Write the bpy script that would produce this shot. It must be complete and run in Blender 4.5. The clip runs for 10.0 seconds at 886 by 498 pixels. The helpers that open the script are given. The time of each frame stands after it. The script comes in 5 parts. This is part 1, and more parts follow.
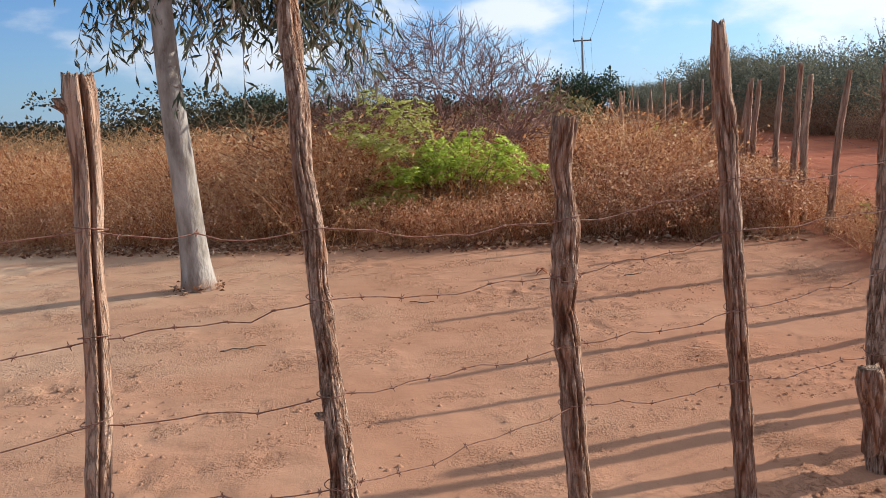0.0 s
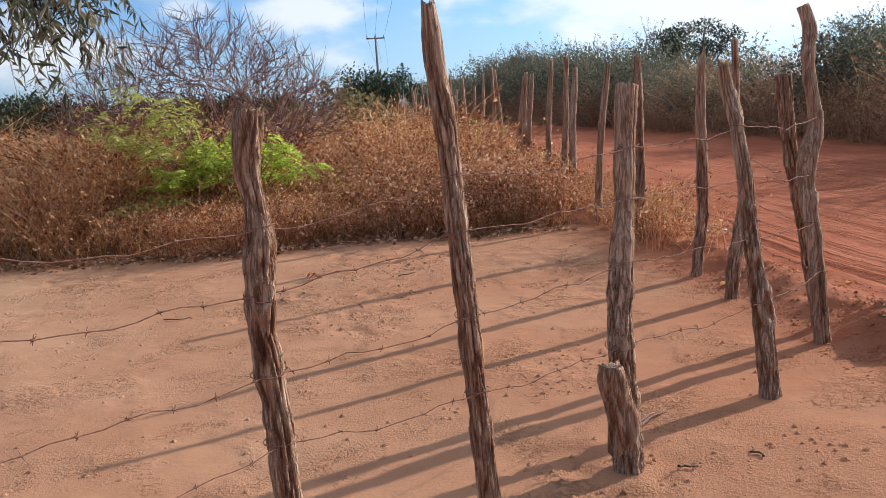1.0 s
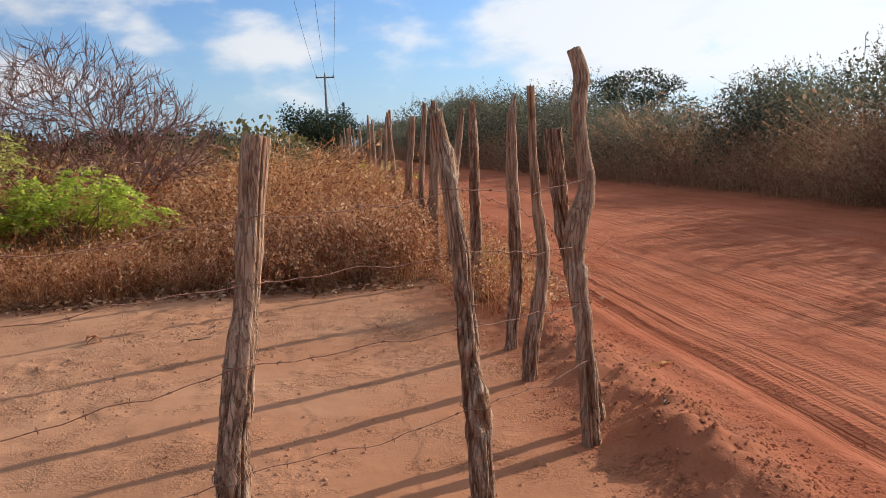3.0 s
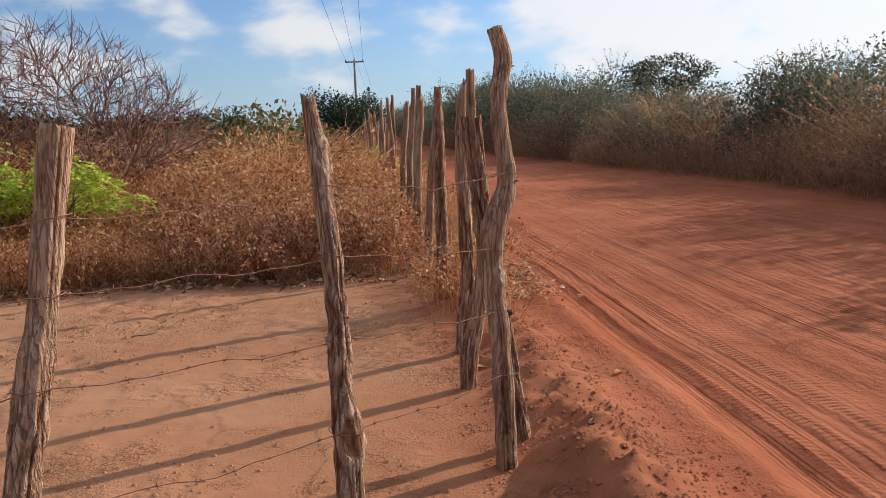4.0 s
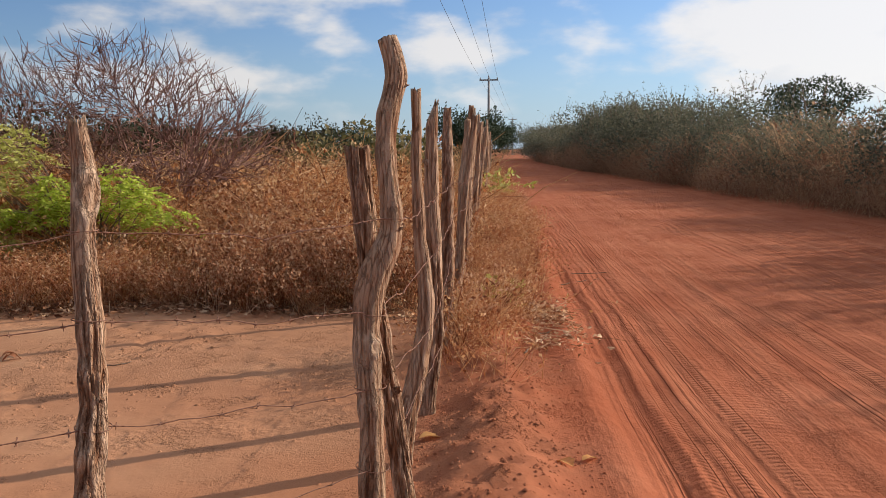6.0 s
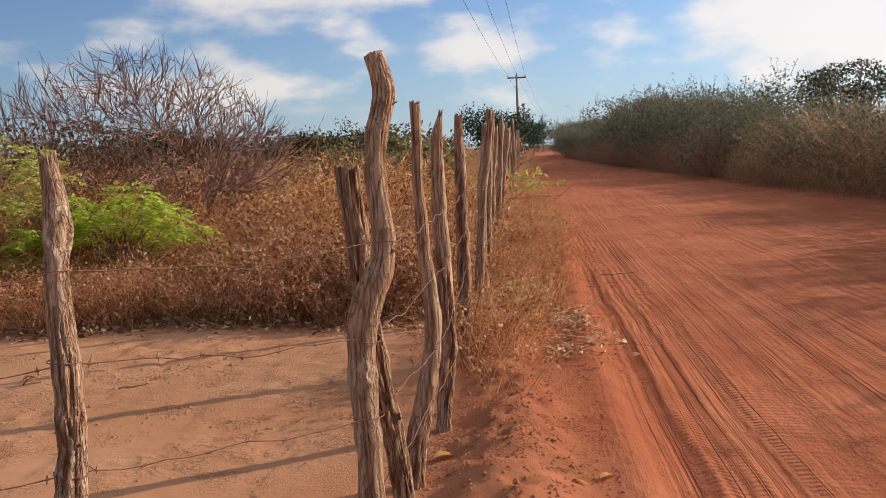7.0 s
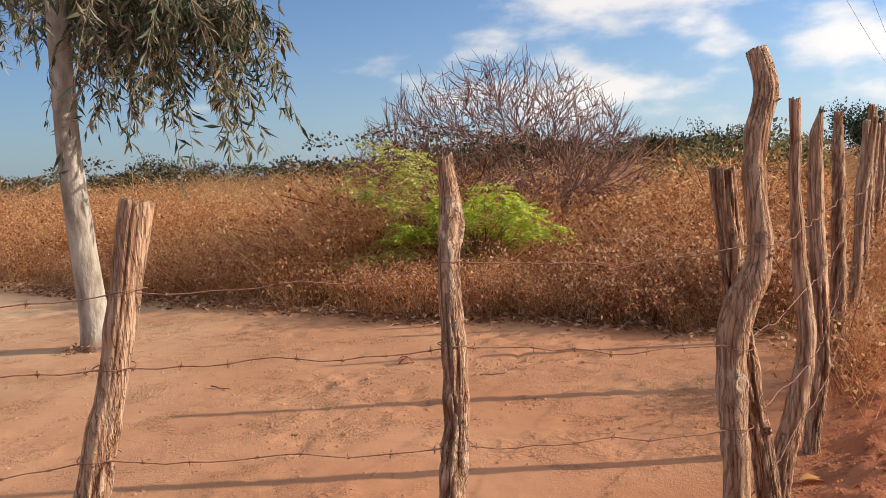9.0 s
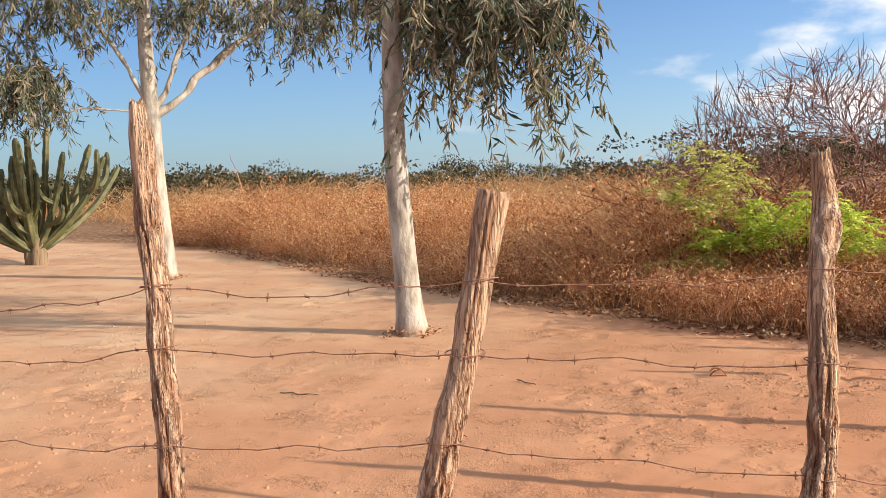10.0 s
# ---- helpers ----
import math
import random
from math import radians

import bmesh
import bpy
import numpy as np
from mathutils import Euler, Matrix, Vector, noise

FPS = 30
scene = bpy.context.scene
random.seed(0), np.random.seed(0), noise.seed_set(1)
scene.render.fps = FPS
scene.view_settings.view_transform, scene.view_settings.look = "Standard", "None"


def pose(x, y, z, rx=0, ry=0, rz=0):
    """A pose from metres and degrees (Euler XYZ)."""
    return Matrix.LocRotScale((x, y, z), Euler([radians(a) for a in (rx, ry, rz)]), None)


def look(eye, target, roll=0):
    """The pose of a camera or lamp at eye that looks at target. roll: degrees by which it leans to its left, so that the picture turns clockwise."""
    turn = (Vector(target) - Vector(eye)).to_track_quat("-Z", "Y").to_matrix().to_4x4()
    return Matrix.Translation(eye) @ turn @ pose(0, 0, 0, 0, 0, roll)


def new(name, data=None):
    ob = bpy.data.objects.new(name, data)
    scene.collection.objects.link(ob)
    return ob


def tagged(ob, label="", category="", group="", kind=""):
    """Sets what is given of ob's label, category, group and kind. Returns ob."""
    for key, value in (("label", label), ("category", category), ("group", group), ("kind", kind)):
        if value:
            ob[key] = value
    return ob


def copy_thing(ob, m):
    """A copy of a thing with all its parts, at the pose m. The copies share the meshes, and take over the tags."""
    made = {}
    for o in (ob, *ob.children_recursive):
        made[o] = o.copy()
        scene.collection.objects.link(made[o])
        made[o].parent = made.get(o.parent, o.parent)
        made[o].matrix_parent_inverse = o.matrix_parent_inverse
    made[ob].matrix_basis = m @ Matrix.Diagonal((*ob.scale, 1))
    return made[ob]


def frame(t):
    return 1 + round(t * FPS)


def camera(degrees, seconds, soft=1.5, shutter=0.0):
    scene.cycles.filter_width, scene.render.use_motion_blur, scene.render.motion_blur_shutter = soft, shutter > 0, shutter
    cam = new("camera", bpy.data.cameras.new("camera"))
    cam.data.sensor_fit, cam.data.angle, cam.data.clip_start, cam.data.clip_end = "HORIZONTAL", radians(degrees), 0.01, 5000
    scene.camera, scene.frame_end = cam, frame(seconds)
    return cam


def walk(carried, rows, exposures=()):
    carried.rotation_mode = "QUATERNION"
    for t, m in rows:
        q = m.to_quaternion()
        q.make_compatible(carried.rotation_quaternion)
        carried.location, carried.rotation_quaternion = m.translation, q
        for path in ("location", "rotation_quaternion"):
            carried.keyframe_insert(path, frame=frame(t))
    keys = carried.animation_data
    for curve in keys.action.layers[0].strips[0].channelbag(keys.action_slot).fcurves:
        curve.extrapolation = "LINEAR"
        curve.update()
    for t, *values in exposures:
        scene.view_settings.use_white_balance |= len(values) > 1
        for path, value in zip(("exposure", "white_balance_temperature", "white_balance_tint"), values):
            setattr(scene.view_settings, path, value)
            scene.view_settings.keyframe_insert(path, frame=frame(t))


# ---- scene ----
cam = camera(54.6, 10.0, soft=0.65)
PATH = [
    (0, (0.162, -0.387, 1.508), (0.625, 1.535, 1.203), -2.9),
    (0.5, (0.361, -0.296, 1.478), (1.063, 1.549, 1.156), -3.6),
    (1, (0.606, -0.138, 1.470), (1.484, 1.627, 1.135), -3.9),
    (1.5, (0.936, -0.081, 1.443), (1.875, 1.653, 1.109), -4.3),
    (2, (1.306, -0.063, 1.446), (2.249, 1.671, 1.125), -3.8),
    (2.5, (1.673, 0.022, 1.452), (2.604, 1.769, 1.167), -2.4),
    (3, (2.054, 0.012, 1.453), (3.030, 1.740, 1.205), -2.3),
    (4.3, (2.964, 0.119, 1.447), (3.856, 1.887, 1.160), -2),
    (4.5, (3.115, 0.140, 1.444), (4.005, 1.907, 1.154), -2.1),
    (5, (3.471, 0.184, 1.460), (4.207, 2.023, 1.179), -2.3),
    (5.5, (3.771, 0.312, 1.465), (4.431, 2.184, 1.216), -1),
    (6.8, (4.097, 0.431, 1.534), (4.642, 2.342, 1.308), -1.5),
    (7, (4.119, 0.452, 1.542), (4.659, 2.364, 1.312), -2.6),
    (7.5, (4.118, 0.459, 1.551), (4.635, 2.376, 1.313), -3.2),
    (8, (4.130, 0.468, 1.549), (4.636, 2.389, 1.313), -2.8),
    (8.5, (4.115, 0.410, 1.556), (4.393, 2.407, 1.327), -3.3),
    (9, (4.034, 0.429, 1.542), (3.787, 2.433, 1.351), -2.8),
    (9.5, (3.936, 0.448, 1.543), (3.335, 2.342, 1.378), -2.9),
    (10, (3.836, 0.460, 1.526), (2.960, 2.251, 1.367), -1.6),
]
EXPOSURES = [(0.0, 0.14, 5950, 10), (1.5, 0.10, 6100, 10), (3.0, -0.02, 6450, 11), (5.5, -0.10, 6750, 12), (7.0, -0.06, 7050, 14), (8.0, -0.01, 7100, 14), (8.6, 0.06, 7100, 14), (9.2, 0.33, 7050, 13), (10.0, 0.60, 6950, 11)]
walk(cam, [(t, look(eye, target, roll)) for t, eye, target, roll in PATH], EXPOSURES)

# ---- light ----
SUN_EL, SUN_AZ = 22.0, 83.2          # elevation; compass bearing from +y towards +x
sun_way = Vector((math.sin(radians(SUN_AZ)) * math.cos(radians(SUN_EL)), math.cos(radians(SUN_AZ)) * math.cos(radians(SUN_EL)), math.sin(radians(SUN_EL))))
sun = new("sun", bpy.data.lights.new("sun", "SUN"))
sun.data.energy, sun.data.angle, sun.data.color = 4.75, radians(0.53), (1.0, 0.90, 0.77)
sun.matrix_world = look((0, 0, 30), Vector((0, 0, 30)) - sun_way)


class Nodes:
    """Short hand for a node tree."""
    def __init__(self, tree):
        self.tree = tree
        tree.nodes.clear()

    def add(self, kind, values=(), **settings):
        node = self.tree.nodes.new(kind)
        for key, value in settings.items():
            setattr(node, key, value)
        for key, value in dict(values).items():
            if isinstance(value, bpy.types.NodeSocket):
                self.tree.links.new(value, node.inputs[key])
            else:
                node.inputs[key].default_value = value
        return node

    def math(self, op, a, b=0.0, c=0.0):
        return self.add("ShaderNodeMath", {0: a, 1: b, 2: c}, operation=op).outputs[0]

    def ramp(self, fac, stops):
        node = self.add("ShaderNodeValToRGB", {"Fac": fac})
        e = node.color_ramp.elements
        while len(e) < len(stops):
            e.new(0.5)
        for item, (p, c) in zip(e, stops):
            item.position, item.color = p, (*c, 1.0) if len(c) == 3 else c
        return node.outputs["Color"]

    def mix(self, fac, a, b, blend="MIX"):
        node = self.add("ShaderNodeMix", data_type="RGBA", blend_type=blend)
        for key, value in ((0, fac), (6, a), (7, b)):
            if isinstance(value, bpy.types.NodeSocket):
                self.tree.links.new(value, node.inputs[key])
            else:
                node.inputs[key].default_value = value if key == 0 else (*value, 1.0)
        return node.outputs[2]

    def noise(self, vec, scale, detail=4.0, rough=0.55):
        return self.add("ShaderNodeTexNoise", {"Vector": vec, "Scale": scale, "Detail": detail, "Roughness": rough}).outputs["Fac"]

    def smooth(self, value, a, b):
        return self.add("ShaderNodeMapRange", {"Value": value, "From Min": a, "From Max": b}, interpolation_type="SMOOTHSTEP").outputs[0]

    def stretch(self, vec, scale=(1, 1, 1), rot=(0, 0, 0)):
        return self.add("ShaderNodeMapping", {"Vector": vec, "Scale": scale, "Rotation": rot}).outputs[0]


world = bpy.data.worlds.new("sky")
scene.world = world
world.use_nodes = True
N = Nodes(world.node_tree)
sky = N.add("ShaderNodeTexSky", sky_type="NISHITA", sun_disc=False, sun_elevation=radians(SUN_EL), sun_rotation=radians(SUN_AZ), air_density=1.0, dust_density=0.9, ozone_density=3.0)
way = N.add("ShaderNodeTexCoord").outputs["Generated"]
split = N.add("ShaderNodeSeparateXYZ", {0: way})
lift = N.math("MAXIMUM", split.outputs[2], 0.0)
puffs = N.stretch(way, (1, 1, 2.3))
body = N.noise(puffs, 4.6, 9.0, 0.50)
bank = N.noise(N.stretch(way, (1, 1, 2.0), (0, 0, 1.1)), 1.9, 2.0)
mass = N.math("ADD", body, N.math("MULTIPLY", N.math("SUBTRACT", bank, 0.5), 0.35))
toward = N.add("ShaderNodeVectorMath", {0: way, 1: (sun_way.x, sun_way.y, 0.0)}, operation="DOT_PRODUCT").outputs["Value"]
mass = N.math("ADD", mass, N.math("SUBTRACT", N.math("MULTIPLY", toward, 0.19), 0.042))
cover = N.smooth(mass, 0.50, 0.63)
cover = N.math("MULTIPLY", cover, N.smooth(lift, 0.015, 0.07))
# unseen cloud high above the view, added to whiten and lift the fill light
fill_cloud = N.math("MULTIPLY", N.smooth(lift, 0.26, 0.55), N.math("ADD", 0.25, N.math("MULTIPLY", N.noise(way, 2.5, 5.0), 0.9)))
cover = N.math("MINIMUM", N.math("MAXIMUM", cover, fill_cloud), 1.0)
shade = N.ramp(N.math("ADD", N.math("MULTIPLY", N.noise(puffs, 7.0, 5.0), 0.6), N.math("MULTIPLY", mass, 0.5)), [(0.42, (5.5, 6.0, 6.6)), (0.62, (7.4, 7.5, 7.6))])
blue = N.mix(1.0, sky.outputs[0], (0.60, 0.86, 1.22), "MULTIPLY")
haze = N.math("MULTIPLY", N.math("POWER", 2.718, N.math("MULTIPLY", lift, -9.0)), N.math("ADD", 0.52, N.math("MULTIPLY", toward, 0.32)))
blue = N.mix(haze, blue, (4.9, 6.5, 8.1))
tone = N.mix(N.math("MULTIPLY", cover, 0.88), blue, shade)
glare = N.math("ADD", 1.0, N.math("MULTIPLY", toward, 0.40))          # brighter towards the sun
tone = N.mix(1.0, tone, N.add("ShaderNodeCombineXYZ", {0: glare, 1: glare, 2: glare}).outputs[0], "MULTIPLY")
backdrop = N.add("ShaderNodeBackground", {"Color": tone, "Strength": 0.104})
N.add("ShaderNodeOutputWorld", {"Surface": backdrop.outputs[0]})

# ---- materials ----
ROAD_S, ROAD_W = Vector((0.3665, 0.9304, 0)), Vector((0.9304, -0.3665, 0))    # along and across the road
CORNER = Vector((4.55, 3.15, 0))


def material(name, build, rough=0.9, spec=0.2, thin=0.0):
    m = bpy.data.materials.new(name)
    m.use_nodes = True
    n = Nodes(m.node_tree)
    colour, bump = build(n)
    values = {"Base Color": colour, "Roughness": rough, "Specular IOR Level": spec}
    if bump is not None:
        values["Normal"] = n.add("ShaderNodeBump", {"Height": bump[0], "Distance": bump[1], "Strength": 1.0}).outputs[0]
    b = n.add("ShaderNodeBsdfPrincipled", values)
    face = b.outputs[0]
    if thin:
        glow = n.add("ShaderNodeBsdfTranslucent", {"Color": colour}).outputs[0]
        face = n.add("ShaderNodeMixShader", {0: thin, 1: face, 2: glow}).outputs[0]
    n.add("ShaderNodeOutputMaterial", {"Surface": face})
    return m


def soil(n):
    p = n.add("ShaderNodeNewGeometry").outputs["Position"]
    q = n.stretch(p, (1, 1, 1), (0, 0, radians(21.5)))
    across = n.math("SUBTRACT", n.add("ShaderNodeVectorMath", {0: p, 1: ROAD_W}, operation="DOT_PRODUCT").outputs["Value"], ROAD_W.dot(CORNER))
    wob = n.math("MULTIPLY", n.math("SUBTRACT", n.noise(p, 1.3, 3.0), 0.5), 0.7)
    a = n.math("ADD", across, wob)
    on_road = n.smooth(a, -0.45, 1.05)
    sand = n.ramp(n.noise(p, 0.9, 6.0, 0.6), [(0.30, (0.42, 0.205, 0.112)), (0.55, (0.49, 0.252, 0.144)), (0.75, (0.56, 0.315, 0.182))])
    ruddy = n.math("MULTIPLY", n.smooth(a, -3.2, -0.2), n.smooth(n.noise(p, 0.5, 3.0), 0.25, 0.6))
    sand = n.mix(n.math("MULTIPLY", ruddy, 0.80), sand, (0.45, 0.190, 0.098))
    pale = n.math("MULTIPLY", n.smooth(a, -3.0, -9.0), n.math("ADD", 0.45, n.math("MULTIPLY", n.smooth(n.noise(n.stretch(p, (0.5, 1.2, 1)), 1.0, 4.0), 0.42, 0.62), 0.55)))
    sand = n.mix(n.math("MULTIPLY", pale, 0.80), sand, (0.57, 0.39, 0.25))
    red = n.ramp(n.noise(q, 0.8, 5.0, 0.6), [(0.30, (0.35, 0.096, 0.043)), (0.60, (0.43, 0.136, 0.068)), (0.80, (0.50, 0.185, 0.100))])
    streak = n.noise(n.stretch(q, (5.0, 0.22, 1)), 1.0, 5.0, 0.65)
    red = n.mix(n.math("MULTIPLY", n.math("MULTIPLY", n.smooth(a, 1.1, 1.9), 0.6), n.smooth(streak, 0.35, 0.75)), red, (0.51, 0.190, 0.100))
    c = n.mix(on_road, sand, red)
    heaped = n.math("MULTIPLY", n.smooth(a, -0.25, 0.15), n.smooth(a, 1.0, 0.6))
    c = n.mix(n.math("MULTIPLY", heaped, n.smooth(n.noise(p, 4.5, 5.0, 0.65), 0.35, 0.62)), c, (0.36, 0.130, 0.068))
    dirt = n.add("ShaderNodeAttribute", attribute_name="litter").outputs["Fac"]
    c = n.mix(n.math("MULTIPLY", dirt, n.smooth(n.noise(p, 6.0, 5.0), 0.2, 0.6)), c, (0.16, 0.085, 0.045))
    c = n.mix(n.math("MULTIPLY", n.smooth(n.noise(p, 38.0, 3.0, 0.7), 0.60, 0.80), 0.35), c, (0.22, 0.115, 0.065))
    grit = n.math("MULTIPLY", n.noise(p, 60.0, 4.0, 0.7), n.math("MULTIPLY", n.smooth(n.noise(p, 0.7, 3.0), 0.35, 0.65), 0.28))
    clod = n.math("MULTIPLY", n.noise(p, 13.0, 5.0, 0.62), n.math("ADD", 0.10, n.math("MULTIPLY", n.smooth(n.noise(p, 1.1, 3.0), 0.52, 0.70), 0.7)))
    lines = n.math("ADD", n.math("MULTIPLY", n.noise(n.stretch(q, (22.0, 0.22, 1)), 1.0, 3.0, 0.6), 0.6), n.math("MULTIPLY", n.noise(n.stretch(q, (9.0, 5.0, 1)), 1.0, 4.0), 0.35))
    track = n.math("MULTIPLY", n.math("MULTIPLY", n.math("ADD", n.math("ADD", streak, lines), n.math("MULTIPLY", n.noise(n.stretch(q, (1.0, 0.6, 1)), 17.0, 5.0, 0.65), 1.3)), n.smooth(a, 0.6, 1.4)), 0.50)
    groove = n.smooth(n.noise(n.stretch(q, (16.0, 0.10, 1)), 1.0, 3.0, 0.6), 0.50, 0.57)
    along = n.add("ShaderNodeVectorMath", {0: p, 1: ROAD_S}, operation="DOT_PRODUCT").outputs["Value"]
    tread = n.math("MULTIPLY", n.math("SINE", n.math("MULTIPLY", along, 125.0)), n.smooth(n.noise(n.stretch(q, (5.0, 0.12, 1)), 1.0, 1.0), 0.52, 0.60))
    edge = n.math("ADD", across, n.math("MULTIPLY", n.math("SUBTRACT", n.noise(n.stretch(q, (0.0, 0.22, 0)), 1.0, 2.0), 0.5), 0.5))
    rut = n.math("MULTIPLY", n.math("SINE", n.math("MULTIPLY", edge, 84.0)), n.math("MULTIPLY", n.smooth(edge, 1.15, 1.30), n.smooth(edge, 1.95, 1.75)))
    far_rut = n.math("MULTIPLY", n.math("SINE", n.math("MULTIPLY", edge, 50.0)), n.math("MULTIPLY", n.smooth(edge, 3.6, 3.75), n.smooth(edge, 4.35, 4.2)))
    lug = n.math("MULTIPLY", n.math("SINE", n.math("MULTIPLY", along, 105.0)), n.math("MULTIPLY", n.smooth(edge, 1.90, 1.94), n.smooth(edge, 2.14, 2.10)))
    tyre = n.math("MULTIPLY", n.math("ADD", n.math("ADD", rut, far_rut), n.math("MULTIPLY", lug, 0.5)), n.math("MULTIPLY", n.smooth(n.noise(p, 1.1, 4.0), 0.30, 0.52), 0.11))
    print_ = n.math("MULTIPLY", n.math("ADD", n.math("MULTIPLY", groove, 0.32), n.math("MULTIPLY", tread, 0.13)), n.math("MULTIPLY", n.smooth(across, 1.05, 1.5), n.smooth(n.noise(n.stretch(q, (1.1, 0.10, 1)), 1.0, 3.0), 0.46, 0.60)))
    cell = n.noise(p, 30.0, 6.0, 0.68)
    crumb = n.math("MULTIPLY", n.smooth(cell, 0.46, 0.60), n.math("MULTIPLY", n.smooth(n.noise(p, 2.3, 4.0, 0.6), 0.50, 0.66), 0.14))
    return c, (n.math("ADD", n.math("ADD", n.math("ADD", grit, clod), n.math("ADD", n.math("ADD", print_, tyre), crumb)), track), 0.040)


def weathered(dark, mid, pale, seam=60.0):
    def build(n):
        p = n.add("ShaderNodeTexCoord").outputs["Object"]
        one = n.add("ShaderNodeObjectInfo").outputs["Random"]
        p = n.add("ShaderNodeVectorMath", {0: p, 1: n.add("ShaderNodeCombineXYZ", {0: n.math("MULTIPLY", one, 7.0), 1: n.math("MULTIPLY", one, 3.0), 2: 0.0}).outputs[0]}, operation="ADD").outputs[0]
        grain = n.noise(n.stretch(p, (seam, seam, 1.5)), 1.0, 5.0, 0.65)
        blot = n.noise(n.stretch(p, (5.0, 5.0, 2.0)), 1.0, 3.0)
        f = n.math("ADD", n.math("MULTIPLY", grain, 0.7), n.math("MULTIPLY", blot, 0.45))
        c = n.ramp(f, [(0.40, dark), (0.53, mid), (0.70, pale)])
        return c, (n.math("ADD", grain, n.math("MULTIPLY", n.noise(p, 120.0, 3.0), 0.2)), 0.022)
    return build


def leafy(stops, spread=0.5, big=0.35):
    def build(n):
        p = n.add("ShaderNodeNewGeometry")
        f = n.math("ADD", n.math("MULTIPLY", p.outputs["Random Per Island"], spread), n.math("MULTIPLY", n.noise(p.outputs["Position"], big, 3.0), 1.0 - spread))
        return n.ramp(f, stops), None
    return build


SOIL = material("soil", soil, 0.97, 0.08)


def stake_wood(n):
    p = n.add("ShaderNodeTexCoord").outputs["Object"]
    one = n.add("ShaderNodeObjectInfo").outputs["Random"]
    p = n.add("ShaderNodeVectorMath", {0: p, 1: n.add("ShaderNodeCombineXYZ", {0: n.math("MULTIPLY", one, 7.0), 1: n.math("MULTIPLY", one, 3.0), 2: 0.0}).outputs[0]}, operation="ADD").outputs[0]
    bark = n.add("ShaderNodeAttribute", attribute_name="bark").outputs["Fac"]
    crack = n.add("ShaderNodeAttribute", attribute_name="crack").outputs["Fac"]
    grain = n.noise(n.stretch(p, (70, 70, 2.0)), 1.0, 5.0, 0.65)
    flake = n.noise(n.stretch(p, (48, 48, 9.0)), 1.0, 5.0, 0.7)
    blot = n.noise(n.stretch(p, (6.0, 6.0, 2.5)), 1.0, 4.0)
    f = n.math("ADD", n.math("ADD", n.math("MULTIPLY", grain, 0.45), n.math("MULTIPLY", blot, 0.40)), n.math("MULTIPLY", crack, 0.30))
    bare = n.ramp(f, [(0.28, (0.060, 0.028, 0.016)), (0.42, (0.20, 0.090, 0.046)), (0.55, (0.39, 0.235, 0.148)), (0.74, (0.58, 0.43, 0.31))])
    g = n.math("ADD", n.math("ADD", n.math("MULTIPLY", flake, 0.40), n.math("MULTIPLY", blot, 0.25)), n.math("MULTIPLY", crack, 0.42))
    rind = n.ramp(g, [(0.26, (0.050, 0.022, 0.013)), (0.39, (0.20, 0.088, 0.047)), (0.52, (0.38, 0.215, 0.130)), (0.70, (0.59, 0.42, 0.30))])
    c = n.mix(bark, bare, rind)
    vein = n.smooth(n.noise(n.stretch(p, (52, 52, 1.6)), 1.0, 3.0, 0.6), 0.60, 0.70)
    tear = n.noise(n.stretch(p, (36, 36, 4.2)), 1.0, 4.0, 0.62)
    fissure = n.smooth(n.math("ABSOLUTE", n.math("SUBTRACT", tear, 0.5)), 0.0, 0.050)
    flap = n.smooth(n.noise(n.stretch(p, (46, 46, 13.0)), 1.0, 4.0, 0.6), 0.40, 0.58)
    c = n.mix(n.math("MULTIPLY", n.math("SUBTRACT", 1.0, fissure), n.math("ADD", 0.30, n.math("MULTIPLY", bark, 0.18))), c, (0.060, 0.026, 0.015))
    c = n.mix(n.math("MULTIPLY", n.math("SUBTRACT", 1.0, flap), n.math("MULTIPLY", bark, 0.45)), c, (0.19, 0.085, 0.046))
    c = n.mix(n.math("MULTIPLY", vein, n.math("MULTIPLY", crack, 0.6)), c, (0.56, 0.37, 0.245))
    c = n.mix(1.0, c, (1.26, 1.22, 1.19), "MULTIPLY")
    relief = n.math("ADD", n.math("MULTIPLY", fissure, 0.5), n.math("MULTIPLY", n.math("MULTIPLY", flap, bark), 0.5))
    return c, (n.math("ADD", relief, n.math("ADD", n.mix(bark, grain, n.math("MULTIPLY", flake, 1.3)), n.math("MULTIPLY", n.noise(p, 130.0, 3.0), 0.25))), 0.02)


POST = material("stake_wood", stake_wood, 0.9, 0.15)
WIRE = material("rusty_wire", lambda n: (n.ramp(n.noise(n.add("ShaderNodeNewGeometry").outputs["Position"], 60.0), [(0.3, (0.16, 0.065, 0.04)), (0.7, (0.40, 0.22, 0.15))]), None), 0.75, 0.3)
WEED = material("dry_weed", leafy([(0.14, (0.17, 0.052, 0.022)), (0.36, (0.45, 0.172, 0.068)), (0.58, (0.63, 0.305, 0.130)), (0.80, (0.82, 0.56, 0.31))], 0.78, 0.9), 0.85, thin=0.45)
STRAW = material("straw_weed", leafy([(0.25, (0.36, 0.175, 0.080)), (0.50, (0.50, 0.285, 0.135)), (0.78, (0.64, 0.43, 0.22))]), 0.85, thin=0.42)
SCRUB = material("dry_scrub", leafy([(0.22, (0.20, 0.100, 0.060)), (0.50, (0.40, 0.225, 0.135)), (0.75, (0.54, 0.39, 0.235))], 0.6, 0.5), 0.85, thin=0.55)
